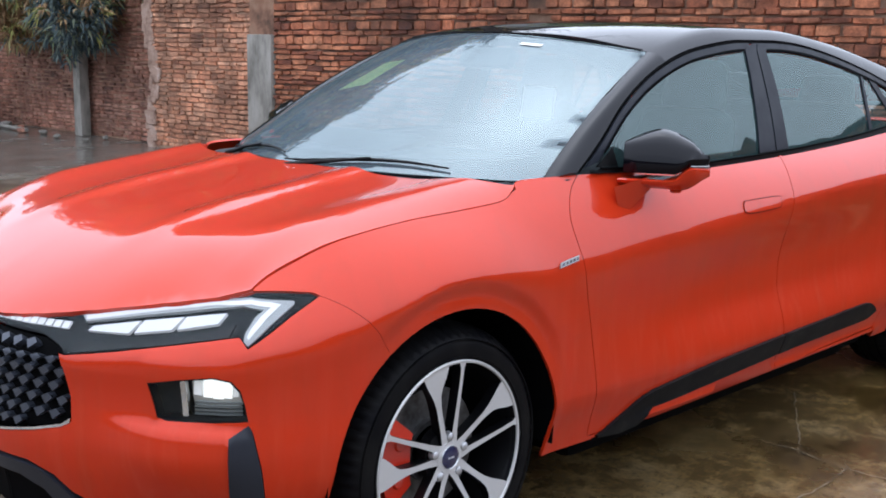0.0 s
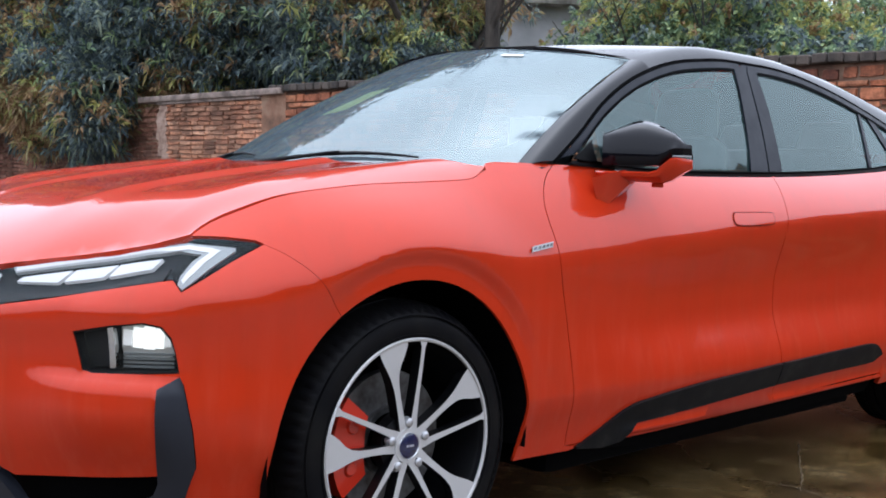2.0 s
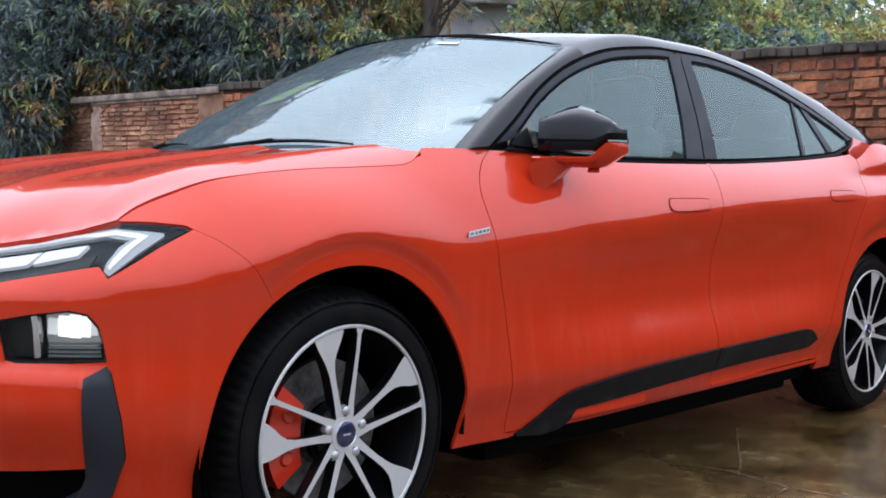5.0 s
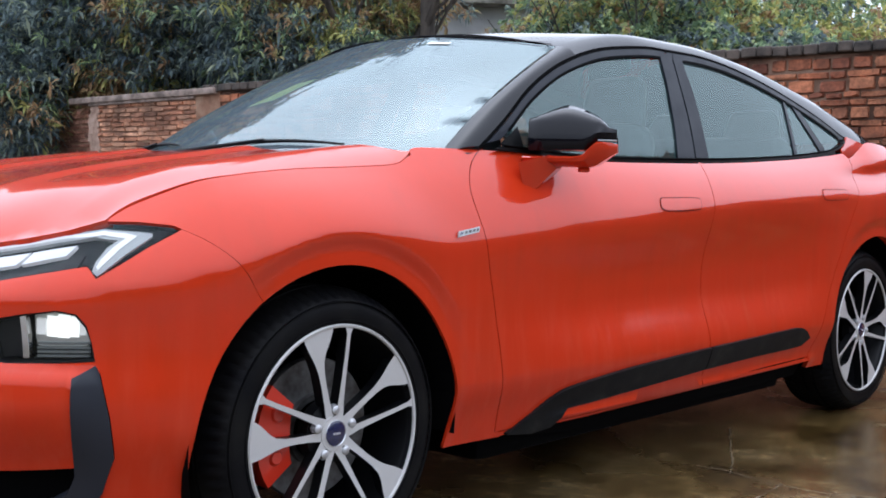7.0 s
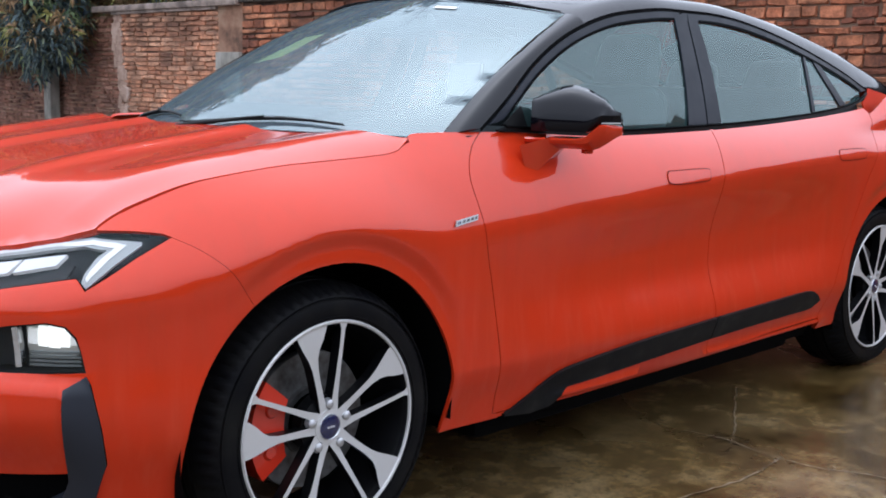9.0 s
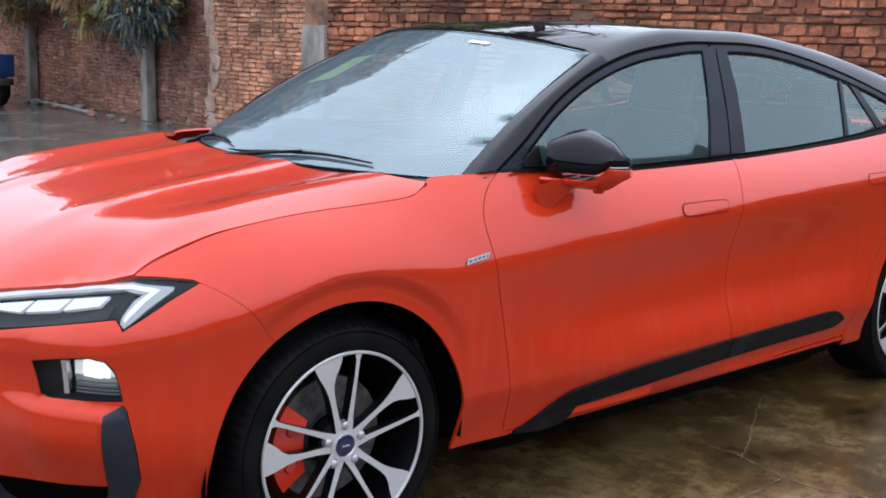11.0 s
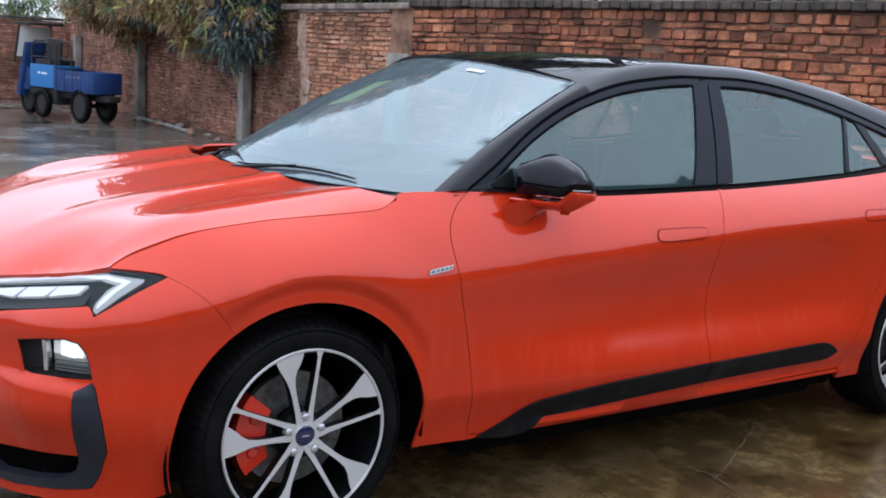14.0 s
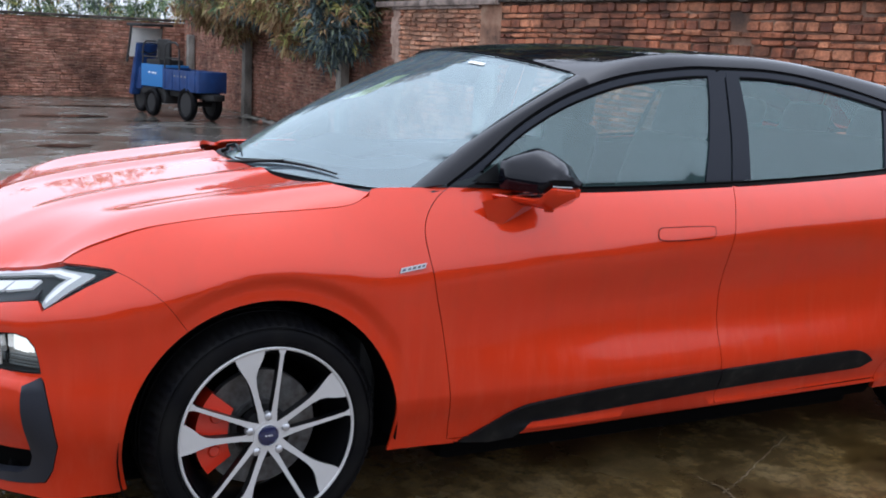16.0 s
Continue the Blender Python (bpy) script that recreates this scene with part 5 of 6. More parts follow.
# ---- the yard ----
def slab_sheet():
    """One sheet of ground out to the horizon, cut finer in the yard so that it can lie a little uneven."""
    xs = sorted(set([-600, -200, -80, -40] + [round(-20 + 0.5 * k, 2) for k in range(81)] + [40, 80, 200, 600]))
    ys = sorted(set([-600, -200, -80, -40] + [round(-14 + 0.5 * k, 2) for k in range(73)] + [40, 80, 200, 600]))
    verts = []
    for y in ys:
        for x in xs:
            near = math.exp(-((x - 1.5) ** 2 + y ** 2) / 9)
            h = 0.012 * noise.noise(Vector((x * 0.4, y * 0.4, 0))) * (1 - near) if abs(x) < 30 and abs(y) < 30 else 0.0
            verts.append((x, y, h - 0.001))
    n = len(xs)
    faces = [(j * n + i, j * n + i + 1, (j + 1) * n + i + 1, (j + 1) * n + i) for j in range(len(ys) - 1) for i in range(n - 1)]
    return raw("ground", verts, faces, concrete, smooth=True)


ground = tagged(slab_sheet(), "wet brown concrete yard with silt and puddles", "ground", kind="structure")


def wall_pose(a, b):
    """x along the wall from a to b, y out of its face towards the yard, z up."""
    a, b = Vector((*a, 0)), Vector((*b, 0))
    d = (b - a).normalized()
    return Matrix(((d.x, -d.y, 0, a.x), (d.y, d.x, 0, a.y), (0, 0, 1, 0), (0, 0, 0, 1)))


BRICK_FACES = [tuple(range(8))] + [(k, 8 + k, 8 + (k + 1) % 8, (k + 1) % 8) for k in range(8)]


def brick_block(x0, x1, z0, z1, out, rng):
    """A worn brick that stands out of the wall by out: a ragged eight-cornered face, a little smaller than its bed."""
    xm, zm, c = (x0 + x1) / 2, (z0 + z1) / 2, 0.004
    ring = [(x0, z0), (xm, z0), (x1, z0), (x1, zm), (x1, z1), (xm, z1), (x0, z1), (x0, zm)]
    face = []
    for k, (x, z) in enumerate(ring):
        worn = c + (rng.uniform(0.0, 0.010) if k % 2 == 0 else rng.uniform(-0.004, 0.005))
        dx, dz = (1 if x < xm else -1 if x > xm else 0), (1 if z < zm else -1 if z > zm else 0)
        face.append((x + dx * worn + rng.uniform(-0.004, 0.004), out + rng.uniform(-0.006, 0.003), z + dz * worn + rng.uniform(-0.003, 0.003)))
    return face + [(x, -0.03, z) for x, z in ring]


def courses(length, zmax, tall_from, rng):
    """Rows of bricks as (x0, x1, z0, z1): flat courses, and from a height on flat ones by turns with bricks set on edge."""
    z, row = 0.02, 0
    while z < zmax - 0.03:
        tall = z > tall_from and (row % 5) in (0, 3)
        h = rng.uniform(0.088, 0.100) if tall else rng.uniform(0.046, 0.056)
        h = min(h, zmax - z)
        x = -0.13 * (row % 2) - rng.uniform(0, 0.03)
        while x < length:
            w = rng.choice((0.225, 0.19, 0.115, 0.16, 0.13)) if tall else rng.choice((0.235, 0.225, 0.235, 0.115))
            dz = 0.012 * math.sin(x * 0.9 + row * 0.15) + rng.uniform(-0.006, 0.006)
            yield x, min(x + w, length), z + dz, z + dz + h + rng.uniform(-0.012, 0.004), tall
            x += w + rng.uniform(0.004, 0.016)
        z += h + rng.uniform(0.004, 0.011)
        row += 1


def brick_wall(name, a, b, height, tall_from, mats, label, near=None, skip=None, proud=1.0, core=mortar):
    """A mortar core with bricks laid before it; those of a near stretch are pieces of their own."""
    length = (Vector(b) - Vector(a)).length
    rng = random.Random(len(name) + int(length * 10))
    bm = bmesh.new()
    box(bm, (length, 0.20, height), (length / 2, -0.117, height / 2))
    wall = part(name, bm, core)
    wall.matrix_basis = wall_pose(a, b)
    tagged(wall, label, "wall", kind="structure")
    verts, faces, shared = [], [], {}
    for x0, x1, z0, z1, tall in courses(length, height, tall_from, rng):
        if x1 - max(x0, 0) < 0.04 or (skip and skip((x0 + x1) / 2, (z0 + z1) / 2)):
            continue
        x0 = max(x0, 0.0)
        out = rng.uniform(0.003, 0.019) + (0.012 if rng.random() < 0.07 else 0.0) - (0.006 if rng.random() < 0.1 else 0.0)
        out *= proud
        if near and near((x0 + x1) / 2, (z0 + z1) / 2):
            key = (round((x1 - x0) * 20), round((z1 - z0) * 50), rng.randrange(3))
            if key not in shared:
                w, h = x1 - x0, z1 - z0
                me = bpy.data.meshes.new("brick")
                me.from_pydata(brick_block(-w / 2, w / 2, -h / 2, h / 2, 0.0, rng), [], BRICK_FACES)
                me.materials.append(mats[0])
                shared[key] = me
            ob = new("brick", shared[key])
            ob.parent = wall
            ob.matrix_basis = pose((x0 + x1) / 2, out, (z0 + z1) / 2, 0, rng.uniform(-0.6, 0.6), rng.uniform(-0.5, 0.5))
        else:
            k = len(verts)
            verts += brick_block(x0, x1, z0, z1, out, rng)
            faces += [tuple(k + i for i in f) for f in BRICK_FACES]
    if verts:
        tagged(raw("bricks", verts, faces, mats[1], wall), kind="stuff")
    return wall


def slab(name, size, at, material, parent=None, label="", bevel=0.012, rot=(0, 0, 0)):
    bm = bmesh.new()
    box(bm, size, at, rot, bevel)
    return part(name, bm, material, parent, label, 40)


# silt lines that the rain left along fine cracks, and standing water
silt = shader("pale_silt", (0.16, 0.13, 0.085), 0.55)
feed(silt, "Base Color", ramp(silt, noise_tex(silt, 30, 5), [(0.42, (0.090, 0.062, 0.030)), (0.7, (0.22, 0.165, 0.10))]))


def silt_line(points, width, seed):
    rng = random.Random(seed)
    path = flow([(x, y) for x, y in points], 9)
    verts, faces = [], []
    for k, (x, y) in enumerate(path):
        u, v = path[max(0, k - 1)], path[min(len(path) - 1, k + 1)]
        d = Vector((v[0] - u[0], v[1] - u[1], 0)).normalized()
        o = rng.uniform(-0.004, 0.004)
        for side in (-1, 1):
            w = width * rng.uniform(0.15, 0.9) * side + o
            verts.append((x - d.y * w, y + d.x * w, 0.003 + 0.001 * rng.random()))
        if k:
            faces.append((2 * k - 2, 2 * k - 1, 2 * k + 1, 2 * k))
    tagged(raw("silt_line", verts, faces, silt), "pale line of washed silt on the wet concrete", "silt", kind="stuff")


silt_line([(1.57, -0.83), (1.59, -0.98), (1.55, -1.14), (1.56, -1.33), (1.62, -1.51), (1.60, -1.9), (1.68, -2.5)], 0.0045, 1)
silt_line([(1.56, -1.02), (1.75, -0.92), (1.95, -0.80), (2.2, -0.66)], 0.004, 2)
silt_line([(0.55, -1.25), (0.95, -1.18), (1.30, -1.22), (1.56, -1.20)], 0.005, 3)
silt_line([(2.3, -1.6), (2.55, -1.35), (2.95, -1.22), (3.5, -1.28)], 0.010, 4)


def puddle(cx, cy, rx, ry, seed):
    verts, n = [], 40
    for k in range(n):
        an = 2 * math.pi * k / n
        r = 1 + 0.30 * noise.noise(Vector((math.cos(an) * 1.6 + seed, math.sin(an) * 1.6, seed)))
        verts.append((cx + rx * r * math.cos(an), cy + ry * r * math.sin(an), 0.010))
    tagged(raw("puddle", verts, [tuple(range(n))], still_water), "dark still puddle on the concrete", "puddle", kind="structure")


still_water = shader("still_water", (0.012, 0.010, 0.008), 0.03, 0.0, IOR=1.33)
for p in ((2.3, 15.8, 0.70, 0.26, 1), (1.4, 10.8, 0.34, 0.20, 2), (1.9, 12.6, 0.36, 0.10, 3), (3.4, 15.0, 0.34, 0.12, 4), (1.0, 17.6, 0.9, 0.20, 5), (3.2, 18.4, 1.0, 0.18, 6)):
    puddle(*p)

# right-hand wall: a long run with a mended, paler end by the concrete pier
A0, A1 = (7.26, -6.1), (5.804, 7.77)
LEN_A = (Vector(A1) - Vector(A0)).length
along_a = lambda y: (y + 6.1) / (7.77 + 6.1) * LEN_A
dark_joint = along_a(4.18)
wall_a = brick_wall("wall_back", A0, A1, 1.97, 1.30, (brick_one, brick_many), "weathered red brick wall with rough joints",
                    near=lambda x, z: along_a(0.4) < x < along_a(5.6) and z > 1.28, skip=lambda x, z: abs(x - dark_joint) < 0.035, core=mortar_shaded)
B1 = (5.57, 10.03)
wall_b = brick_wall("wall_end", (5.757, 8.17), B1, 1.93, 9.0, (brick_pale, brick_many), "paler mended stretch of red brick wall", near=lambda x, z: True, proud=0.45)
for a, b, z0, z1, label in ((A1, (5.757, 8.17), 0, 1.43, "grey concrete pier let into the wall"),):
    mid = (Vector(a) + Vector(b)) / 2
    pier = slab("concrete_pier", (0.40, 0.30, z1), (0, -0.10, z1 / 2), post_grey)
    pier.matrix_basis = wall_pose(a, b) @ pose((Vector(b) - Vector(a)).length / 2, 0, 0)
    tagged(pier, label, "pier", kind="structure")
    bm = bmesh.new()
    box(bm, (0.42, 0.26, 0.56), (0, -0.13, 1.70))
    patch = part("pier_patch", bm, mortar)
    patch.matrix_basis = pier.matrix_basis
    tagged(patch, "cracked mortar patch over the pier", "mortar", kind="structure")
# ragged plaster edge at the end of the pale stretch
rng = random.Random(5)
bm = bmesh.new()
for k in range(34):
    z = 0.05 + 1.80 * k / 33
    box(bm, (rng.uniform(0.05, 0.20), 0.25, rng.uniform(0.07, 0.20)), (0.05 * math.sin(z * 5) + rng.uniform(-0.05, 0.05), -0.112 + rng.uniform(-0.006, 0.012), z), (0, rng.uniform(-30, 30), 0), 0.010, None, 1)
edge = part("plaster_edge", bm, plaster_pink)
edge.matrix_basis = wall_pose((5.757, 8.17), B1) @ pose(1.87, 0, 0)
tagged(edge, "ragged grey plaster on the wall's end", "plaster", kind="structure")

# coping: dark header bricks on the near run, a mossy slab further on
coping = thing("coping", "row of dark mossy header bricks", "coping", kind="structure")
coping.matrix_basis = wall_pose(A0, A1)
rng = random.Random(8)
x = 2.0
while x < along_a(7.9):
    w = rng.uniform(0.105, 0.125)
    bm = bmesh.new()
    box(bm, (w, 0.30, 0.080), (0, 0, 0), (0, 0, 0), 0.010, None, 1)
    b = part("coping_brick", bm, coping_grey, coping)
    b.matrix_basis = pose(x + w / 2, -0.10 + rng.uniform(-0.012, 0.012), 2.012 + rng.uniform(-0.006, 0.006), rng.uniform(-1.5, 1.5), rng.uniform(-1.5, 1.5), rng.uniform(-2, 2))
    x += w + 0.012
bm = bmesh.new()
box(bm, (2.75, 0.34, 0.075), (1.0, -0.10, 1.968), (0, 0.6, 0), 0.02)
box(bm, (2.0, 0.28, 0.04), (1.0, -0.10, 1.915), (0, 0.6, 0), 0.01)
cop = part("coping_slab", bm, coping_pale, None, "", 40)
cop.matrix_basis = wall_pose((5.757, 8.17), B1)
tagged(cop, "mossy concrete coping slab", "coping", kind="structure")

# the wall goes on beyond, set back, with concrete posts before it
wall_c = brick_wall("wall_side", (5.80, 10.03), (5.74, 21.2), 1.90, 9.0, (brick_one, brick_dull), "dull stained brick wall behind posts", proud=0.5)
for y in (12.08, 16.6, 20.4):
    bm = bmesh.new()
    box(bm, (0.15, 0.20, 1.42), (0, 0, 0.71), (0, 0, 0), 0.012, (0.9, 0.9))
    p = part("concrete_post", bm, post_grey, None, "", 40)
    p.matrix_basis = pose(5.66, y, 0, 0, rng.uniform(-0.6, 0.6), rng.uniform(-4, 4))
    tagged(p, "grey weathered concrete post before the brick wall", "post", "posts along the wall")
wall_d = brick_wall("wall_far", (5.9, 21.25), (-1.5, 21.25), 1.66, 9.0, (brick_one, brick_dull), "dull brown brick wall across the yard's end")
slab_d = slab("coping_far", (21.0, 0.30, 0.06), (-4.5, 21.36, 1.70), coping_grey)
tagged(slab_d, "grey coping on the far wall", "coping", kind="structure")
for name, size, at in (("wall_far_plain", (14.0, 0.22, 1.66), (-8.5, 21.37, 0.83)), ("wall_left", (0.24, 36.0, 2.2), (-15.5, 4.0, 1.1)), ("wall_front", (23.0, 0.24, 2.2), (-4.0, -13.5, 1.1)), ("wall_corner", (0.24, 7.6, 2.0), (7.42, -9.8, 1.0))):
    w = slab(name, size, at, coping_grey)
    tagged(w, "plain weathered wall closing the yard", "wall", kind="structure")

# fallen pipe and litter along the foot of the wall
bm = bmesh.new()
tube(bm, [(5.35, 15.6, 0.05), (5.30, 14.2, 0.045), (5.22, 12.9, 0.04)], 0.03, 8)
tagged(part("pipe", bm, post_grey, None, "", 50), "thin grey pipe lying at the wall's foot", "pipe")
rng = random.Random(12)
for k in range(14):
    bm = bmesh.new()
    bmesh.ops.create_icosphere(bm, subdivisions=1, radius=rng.uniform(0.04, 0.11))
    for v in bm.verts:
        v.co *= rng.uniform(0.7, 1.15)
        v.co.z *= 0.6
    st = part("stone", bm, rng.choice((coping_grey, post_grey, brick_dull)), None, "", 20)
    st.matrix_basis = pose(rng.uniform(5.15, 5.6), rng.uniform(10.6, 16.5), 0.03)
    tagged(st, "broken stone at the foot of the wall", "stone", "rubble along the wall")

# a grey house far behind the wall
house = thing("house", "grey rendered house half hidden by trees", "house", at=(17.5, 13.0, 0), turn=-38)
slab("wall", (6.0, 5.0, 4.6), (0, 0, 2.3), plaster, house)
slab("roof", (6.8, 5.8, 0.45), (0, 0, 4.86), coping_grey, house, "flat dark grey roof slab")
slab("eave", (6.5, 0.5, 0.12), (0, -2.7, 4.50), post_grey, house)


# ---- trees ----
def crown(name, blobs, count, leaf, mats, weights, parent, seed, slim=0.10, rate=12):
    """Rosettes of drooping leaves spread through a few egg-shaped masses, thickest near their skins; old and new growth in patches."""
    rng = np.random.default_rng(seed)
    vol = np.array([b[3] * b[4] * b[5] for b in blobs]) ** 0.7
    who = rng.choice(len(blobs), count, p=vol / vol.sum())
    d = rng.normal(size=(count, 3))
    d /= np.linalg.norm(d, axis=1, keepdims=True)
    rad = rng.random(count) ** 0.26
    lump = 1 + 0.24 * np.sin(d[:, 0] * 5 + who) * np.sin(d[:, 1] * 6 + 2 * who) + 0.14 * np.sin(d[:, 2] * 11 + who)
    B = np.array([b for b in blobs])[who]
    c = B[:, :3] + d * B[:, 3:] * (rad * lump)[:, None]
    n = count * rate
    tuft = np.repeat(np.arange(count), rate)
    axis = d * 0.7 + np.array([0, 0, 0.6]) + rng.normal(scale=0.3, size=(count, 3))
    axis /= np.linalg.norm(axis, axis=1, keepdims=True)
    spread = rng.normal(size=(n, 3))
    way = axis[tuft] * 0.55 + spread / np.linalg.norm(spread, axis=1, keepdims=True) * 0.9
    way /= np.linalg.norm(way, axis=1, keepdims=True)
    ln = leaf * rng.uniform(0.65, 1.2, n)
    wide = np.cross(way, np.array([0, 0, 1.0]) + rng.normal(scale=0.5, size=(n, 3)))
    wide /= np.linalg.norm(wide, axis=1, keepdims=True)
    wide *= (ln * rng.uniform(0.75, 1.25, n) * slim)[:, None]
    base = c[tuft] + rng.normal(scale=leaf * 0.06, size=(n, 3))
    mid = base + way * (ln * 0.5)[:, None]
    tip = mid + way * (ln * 0.36)[:, None] - np.array([0, 0, 1]) * (ln * rng.uniform(0.15, 0.42, n))[:, None]
    verts = np.stack([base, mid + wide, tip, mid - wide], 1).reshape(-1, 3)
    k = np.arange(n)[:, None] * 4
    tris = np.concatenate([k + np.array([0, 1, 3]), k + np.array([1, 2, 3])], 1).reshape(-1)
    me = bpy.data.meshes.new(name)
    me.vertices.add(len(verts))
    me.vertices.foreach_set("co", verts.ravel())
    me.loops.add(6 * n)
    me.loops.foreach_set("vertex_index", tris)
    me.polygons.add(2 * n)
    me.polygons.foreach_set("loop_start", np.arange(2 * n) * 3)
    me.polygons.foreach_set("loop_total", np.full(2 * n, 3))
    for m in mats:
        me.materials.append(m)
    patch = np.sin(c[:, 0] * 2.3 + seed) * np.sin(c[:, 1] * 1.9 + 1.3 * seed) + 0.7 * np.sin(c[:, 2] * 3.1 + seed)
    w = np.array(weights)[None, :] * np.exp(np.array([-0.8, 2.6, 0.4, 1.6])[None, :len(weights)] * patch[:, None])
    w /= w.sum(1, keepdims=True)
    pick = (rng.random(count)[:, None] > np.cumsum(w, 1)).sum(1).clip(0, len(mats) - 1)
    me.polygons.foreach_set("material_index", np.repeat(pick[tuft], 2).astype(np.int32))
    me.update(calc_edges=True)
    ob = new(name, me)
    ob.parent = parent
    return ob


def branch(bm, p, way, length, r, rng, depth):
    pts, q, w = [p], Vector(p), Vector(way).normalized()
    n = 5
    for k in range(n):
        w = (w + Vector((rng.uniform(-1, 1), rng.uniform(-1, 1), rng.uniform(-0.5, 0.9))) * 0.18).normalized()
        q = q + w * length / n
        pts.append(q.copy())
    tube(bm, pts, [r * (1 - 0.55 * k / n) for k in range(n + 1)], 8 if r > 0.05 else 5)
    if depth:
        for k in range(2, n + 1):
            for _ in range(1 if rng.random() < 0.6 else 2):
                side = (w + Vector((rng.uniform(-1, 1), rng.uniform(-1, 1), rng.uniform(-0.2, 0.8))) * 0.9).normalized()
                branch(bm, pts[k], side, length * rng.uniform(0.45, 0.7), r * 0.5 * (1 - 0.08 * k), rng, depth - 1)


def tree(name, label, foot, trunk_h, r, blobs, count, leaf, mats, weights, seed, depth=2, lean=(0, 0, 1), limb=2.2, slim=0.085, high=()):
    ob = thing(name, label, "tree")
    rng = random.Random(seed)
    bm = bmesh.new()
    top = Vector(foot) + Vector(lean).normalized() * trunk_h
    mids = [Vector(foot).lerp(top, k / 5) + Vector((rng.uniform(-1, 1), rng.uniform(-1, 1), 0)) * 0.05 for k in range(6)]
    mids[0] = Vector(foot) - Vector((0, 0, 0.05))
    tube(bm, mids, [r * (1.25 - 0.1 * k) for k in range(6)], 12)
    for k in range(4):
        an = k * math.pi / 2 + rng.uniform(-0.4, 0.4)
        branch(bm, mids[5 - k % 2], (math.cos(an), math.sin(an), 0.9), limb, r * 0.55, rng, depth)
    part("trunk", bm, bark, ob, "", 60)
    if count:
        crown("crown", blobs, count, leaf, mats, weights, ob, seed, slim)
    # leaves above the view, added so that bonnet and glass mirror dark foliage
    if high:
        crown("unseen_upper_crown", high, 950 * len(high), 0.36, mats, weights, ob, seed + 1, 0.15)
    return ob


DARK, RUST, GREEN, YEL = leaf_dark, leaf_rust, leaf_green, leaf_yellow
tree("fruit_tree", "dark leafy tree with rusty new leaves hanging over the wall", (6.6, 13.0, 0), 2.6, 0.16,
     [(5.35, 13.2, 2.35, 0.85, 1.9, 0.95), (5.25, 16.3, 2.50, 0.85, 1.9, 1.0), (6.3, 13.4, 3.9, 1.6, 2.6, 1.2), (6.5, 11.2, 3.2, 1.3, 1.3, 1.1), (6.5, 10.9, 2.05, 0.7, 0.9, 0.6), (5.25, 11.5, 1.95, 0.50, 0.8, 0.75)],
     13000, 0.20, [DARK, RUST, GREEN, YEL], [0.54, 0.28, 0.11, 0.07], 21, high=[(6.3, 13.4, 5.0, 1.8, 2.8, 1.6), (6.3, 14.4, 7.2, 2.0, 3.2, 2.0), (6.6, 15.5, 9.4, 1.8, 3.0, 1.8), (6.2, 17.5, 5.4, 1.6, 2.6, 1.9)])
tree("fruit_tree", "dark leafy tree with rusty new leaves behind the wall", (7.6, 9.6, 0), 2.4, 0.15,
     [(7.2, 9.6, 2.9, 1.2, 1.7, 1.2), (8.3, 9.2, 3.3, 1.5, 1.8, 1.1), (6.7, 10.6, 2.9, 0.9, 1.0, 1.1), (7.0, 8.4, 2.5, 0.7, 0.9, 0.65)],
     8000, 0.19, [DARK, RUST, GREEN, YEL], [0.50, 0.28, 0.13, 0.09], 22, high=[(7.5, 10.6, 5.2, 1.6, 2.2, 1.5), (8.0, 9.6, 6.8, 1.8, 2.4, 1.8)])
tree("fruit_tree", "leafy tree turning yellow-green behind the wall", (8.2, 7.7, 0), 2.2, 0.12,
     [(7.6, 8.1, 2.7, 0.8, 0.85, 1.0), (8.2, 8.4, 3.1, 0.9, 0.9, 0.9), (7.3, 7.4, 2.45, 0.5, 0.5, 0.5)],
     4200, 0.15, [DARK, RUST, GREEN, YEL], [0.35, 0.15, 0.25, 0.25], 23)
tree("bare_tree", "dark bare-limbed tree rising behind the wall", (8.0, 6.60, 0), 5.2, 0.095, [], 0, 0.1, [DARK], [1.0], 24, 3, (0.0, 0.0, 1), 2.6)
for k, (x, y, h, w, mats) in enumerate(((10.9, 5.9, 4.1, 1.4, (0.10, 0.10, 0.50, 0.30)), (11.0, 4.9, 3.9, 1.5, (0.15, 0.05, 0.65, 0.15)), (12.6, 6.6, 4.7, 1.7, (0.25, 0.05, 0.60, 0.10)), (13.2, 4.6, 4.1, 1.6, (0.05, 0.10, 0.40, 0.45)),
                                        (15.5, 5.2, 4.3, 1.9, (0.20, 0.10, 0.60, 0.10)), (16.0, 3.2, 3.7, 1.8, (0.15, 0.05, 0.65, 0.15)), (10.2, 3.2, 2.7, 1.2, (0.3, 0.1, 0.45, 0.15)), (14.5, 8.8, 5.0, 1.8, (0.2, 0.05, 0.6, 0.15)))):
    tree("bush", "rounded green bush beyond the wall", (x, y, 0), h * 0.45, 0.07, [(x, y, h * 0.62, w, w, h * 0.36), (x + 0.5, y - 0.6, h * 0.52, w * 0.8, w * 0.8, h * 0.30), (x - 0.5, y + 0.5, h * 0.5, w * 0.7, w * 0.7, h * 0.28)],
         4600, 0.125, [DARK, RUST, GREEN, YEL], mats, 40 + k, 1, (0, 0, 1), h * 0.4, 0.17)
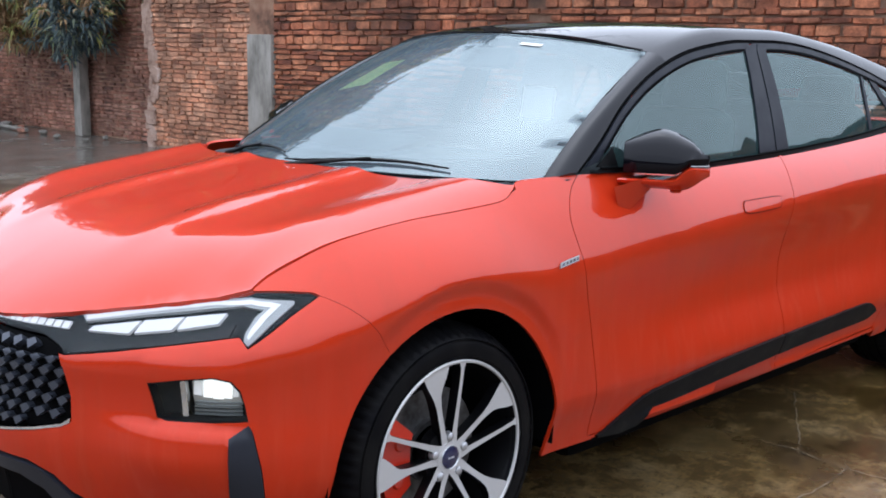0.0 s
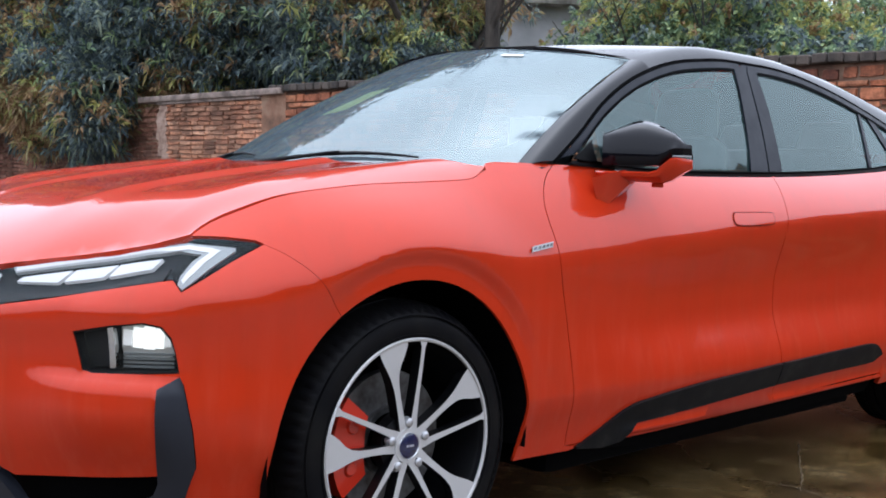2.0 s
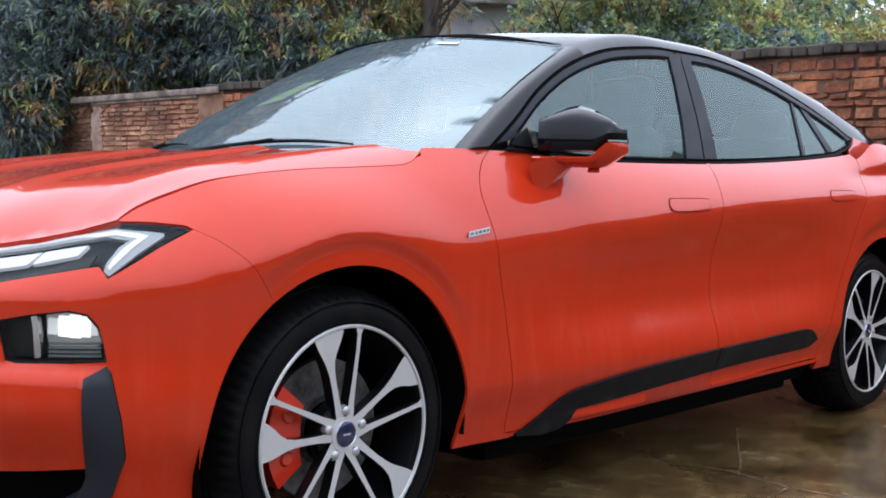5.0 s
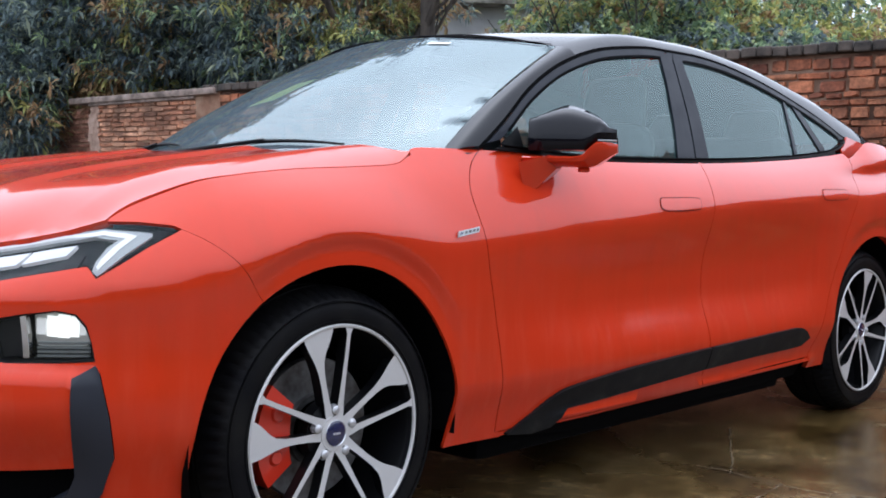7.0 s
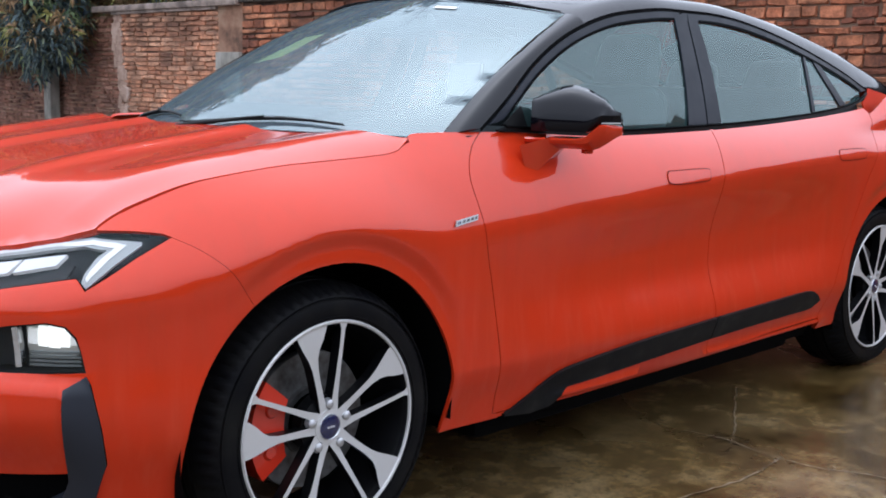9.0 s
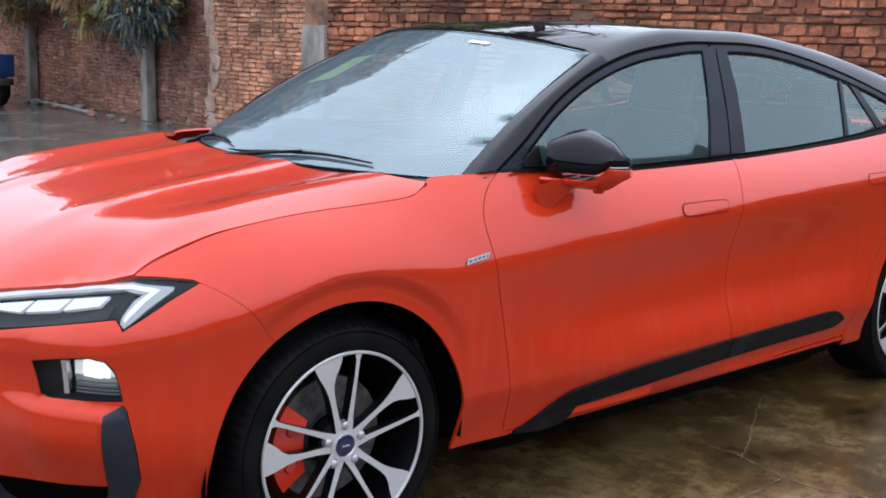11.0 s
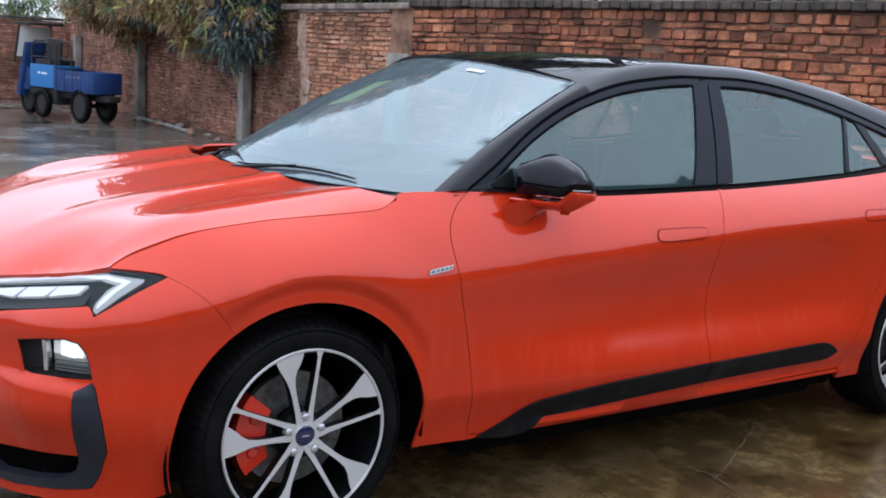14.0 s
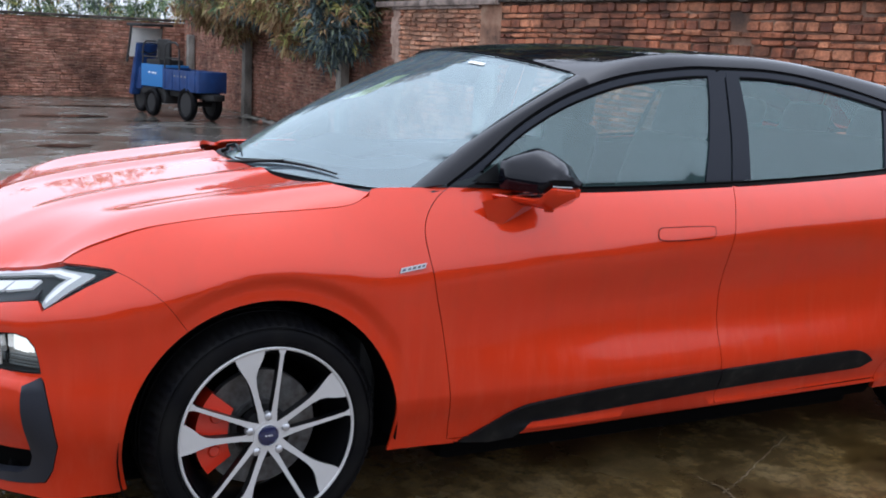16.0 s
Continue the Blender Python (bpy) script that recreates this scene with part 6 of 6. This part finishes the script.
tree("bush", "green bush behind the far wall", (2.0, 24.0, 0), 1.2, 0.08, [(2.0, 24.0, 2.6, 3.2, 1.2, 1.5), (-2.5, 24.5, 2.4, 2.6, 1.2, 1.3), (5.5, 24.0, 3.0, 1.8, 1.2, 1.7), (3.8, 25.5, 4.2, 3.0, 1.2, 1.8)], 5200, 0.20, [DARK, RUST, GREEN, YEL], (0.2, 0.05, 0.65, 0.10), 60, 1, (0, 0, 1), 1.0)


# ---- blue cargo tricycle by the wall ----
TRIKE_X, TRIKE_Y = 1.36, 0.55


def tricycle(at, turn):
    """x from its tail to its front, y across, z up."""
    ob = thing("cargo_tricycle", "blue cargo tricycle with open bed parked by the wall", "tricycle", at=at, turn=turn)
    for name, size, p, m in (("bed_side", (0.90, 0.03, 0.34), (0.67, 0.0, 0.66), trike_blue), ("bed_side", (0.90, 0.03, 0.34), (0.67, -0.95, 0.66), trike_blue), ("bed_floor", (0.90, 0.95, 0.03), (0.67, -0.475, 0.50), trike_blue),
                             ("tailgate", (0.03, 0.95, 0.34), (0.22, -0.475, 0.66), trike_blue), ("bulkhead", (0.03, 0.95, 0.36), (1.12, -0.475, 0.67), trike_blue), ("seat_box", (0.58, 0.92, 0.38), (1.44, -0.475, 0.70), trike_pale)):
        slab(name, size, p, m, ob, "", 0.008)
    for k in range(5):
        slab("bed_rib", (0.03, 0.02, 0.32), (0.30 + 0.19 * k, 0.022, 0.66), trike_blue, ob, "", 0.006)
    slab("front_shield", (0.10, 0.70, 0.95), (2.05, -0.475, 0.78), trike_blue, ob, "", 0.04, (0, -12, 0))
    slab("nose_panel", (0.22, 0.50, 0.40), (2.02, -0.475, 0.62), trike_blue, ob, "", 0.06)
    slab("weather_screen", (0.02, 1.05, 0.52), (1.98, -0.475, 1.25), paper, ob, "pale clouded weather screen", 0.01, (0, -10, 0))
    slab("canopy", (0.42, 1.15, 0.05), (1.86, -0.475, 1.56), mud, ob, "dark canopy", 0.02)
    for y in (0.06, -1.01):
        bm = bmesh.new()
        tube(bm, [(2.08, y, 0.9), (1.99, y, 1.3), (1.95, y, 1.54)], 0.030, 8)
        part("canopy_post", bm, mud, ob, "", 50)
    for x0, x1 in ((1.72, 1.26), (1.12, 0.74)):
        bm = bmesh.new()
        tube(bm, [(x0, -0.06, 0.80), (x0, -0.06, 1.16), (x0 - 0.03, -0.06, 1.24), (x0 - 0.10, -0.06, 1.28), (x1 + 0.10, -0.06, 1.28), (x1 + 0.03, -0.06, 1.24), (x1, -0.06, 1.16), (x1, -0.06, 0.80)], 0.018, 8)
        tube(bm, [(x0, -0.06, 1.02), (x1, -0.06, 1.02)], 0.013, 6)
        part("bed_rail", bm, mud, ob, "black hoop rail", 50)
    slab("seat_back", (0.34, 0.10, 0.50), (1.32, -0.30, 1.08), mud, ob, "", 0.04)
    slab("seat", (0.40, 0.80, 0.10), (1.44, -0.475, 0.93), mud, ob, "", 0.03)
    bm = bmesh.new()
    tube(bm, [(1.80, -0.10, 1.08), (1.84, -0.20, 1.10), (1.90, -0.475, 1.05), (1.84, -0.75, 1.10), (1.80, -0.85, 1.08)], 0.014, 8)
    part("handlebar", bm, mud, ob, "", 50)
    slab("chassis", (1.9, 0.40, 0.10), (1.0, -0.475, 0.42), mud, ob, "", 0.02)
    slab("battery_box", (0.40, 0.70, 0.26), (1.35, -0.475, 0.36), mud, ob, "", 0.02)
    bm = bmesh.new()
    rod(bm, (0.52, -0.06, 0.28), (0.52, -0.90, 0.28), 0.04)
    part("axle", bm, mud, ob, "", 40)
    for x, y, r in ((0.52, -0.06, 0.28), (0.52, -0.90, 0.28), (2.08, -0.475, 0.27), (1.40, -0.02, 0.24)):
        bm = bmesh.new()
        lathe(bm, [(0.05, -0.03), (r - 0.09, -0.03), (r - 0.07, -0.05), (r - 0.02, -0.05), (r, -0.025), (r, 0.025), (r - 0.02, 0.05), (r - 0.07, 0.05), (r - 0.09, 0.03), (0.05, 0.03)], 28, (x, y, r))
        for v in bm.verts:
            v.co.x, v.co.y = x + (v.co.x - x) / TRIKE_X, y + (v.co.y - y) / TRIKE_Y
        w = part("wheel", bm, rubber, ob, "", 40)
        bm = bmesh.new()
        lathe(bm, [(0.0, -0.036), (0.05, -0.036), (r - 0.09, -0.034), (r - 0.09, 0.034), (0.05, 0.036), (0.0, 0.036)], 20, (x, y, r))
        for v in bm.verts:
            v.co.x, v.co.y = x + (v.co.x - x) / TRIKE_X, y + (v.co.y - y) / TRIKE_Y
        part("rim", bm, mud, w, "", 40)
    # unreadable white marks
    for x, z, w in ((1.33, 0.745, 0.05), (1.40, 0.748, 0.07), (1.50, 0.750, 0.06)):
        slab("lettering", (w, 0.004, 0.030), (x, -0.012 + 0.001, z), white_mark, ob, "", 0.0)
    for x, w in ((0.52, 0.10), (0.63, 0.05), (0.71, 0.06), (0.80, 0.05)):
        slab("lettering", (w * 0.7, 0.004, 0.024), (x, 0.018, 0.73), post_grey, ob, "", 0.0)
    return ob


trike = tricycle((4.26, 14.35, 0), 103)
trike.scale = (TRIKE_X, TRIKE_Y, 1)
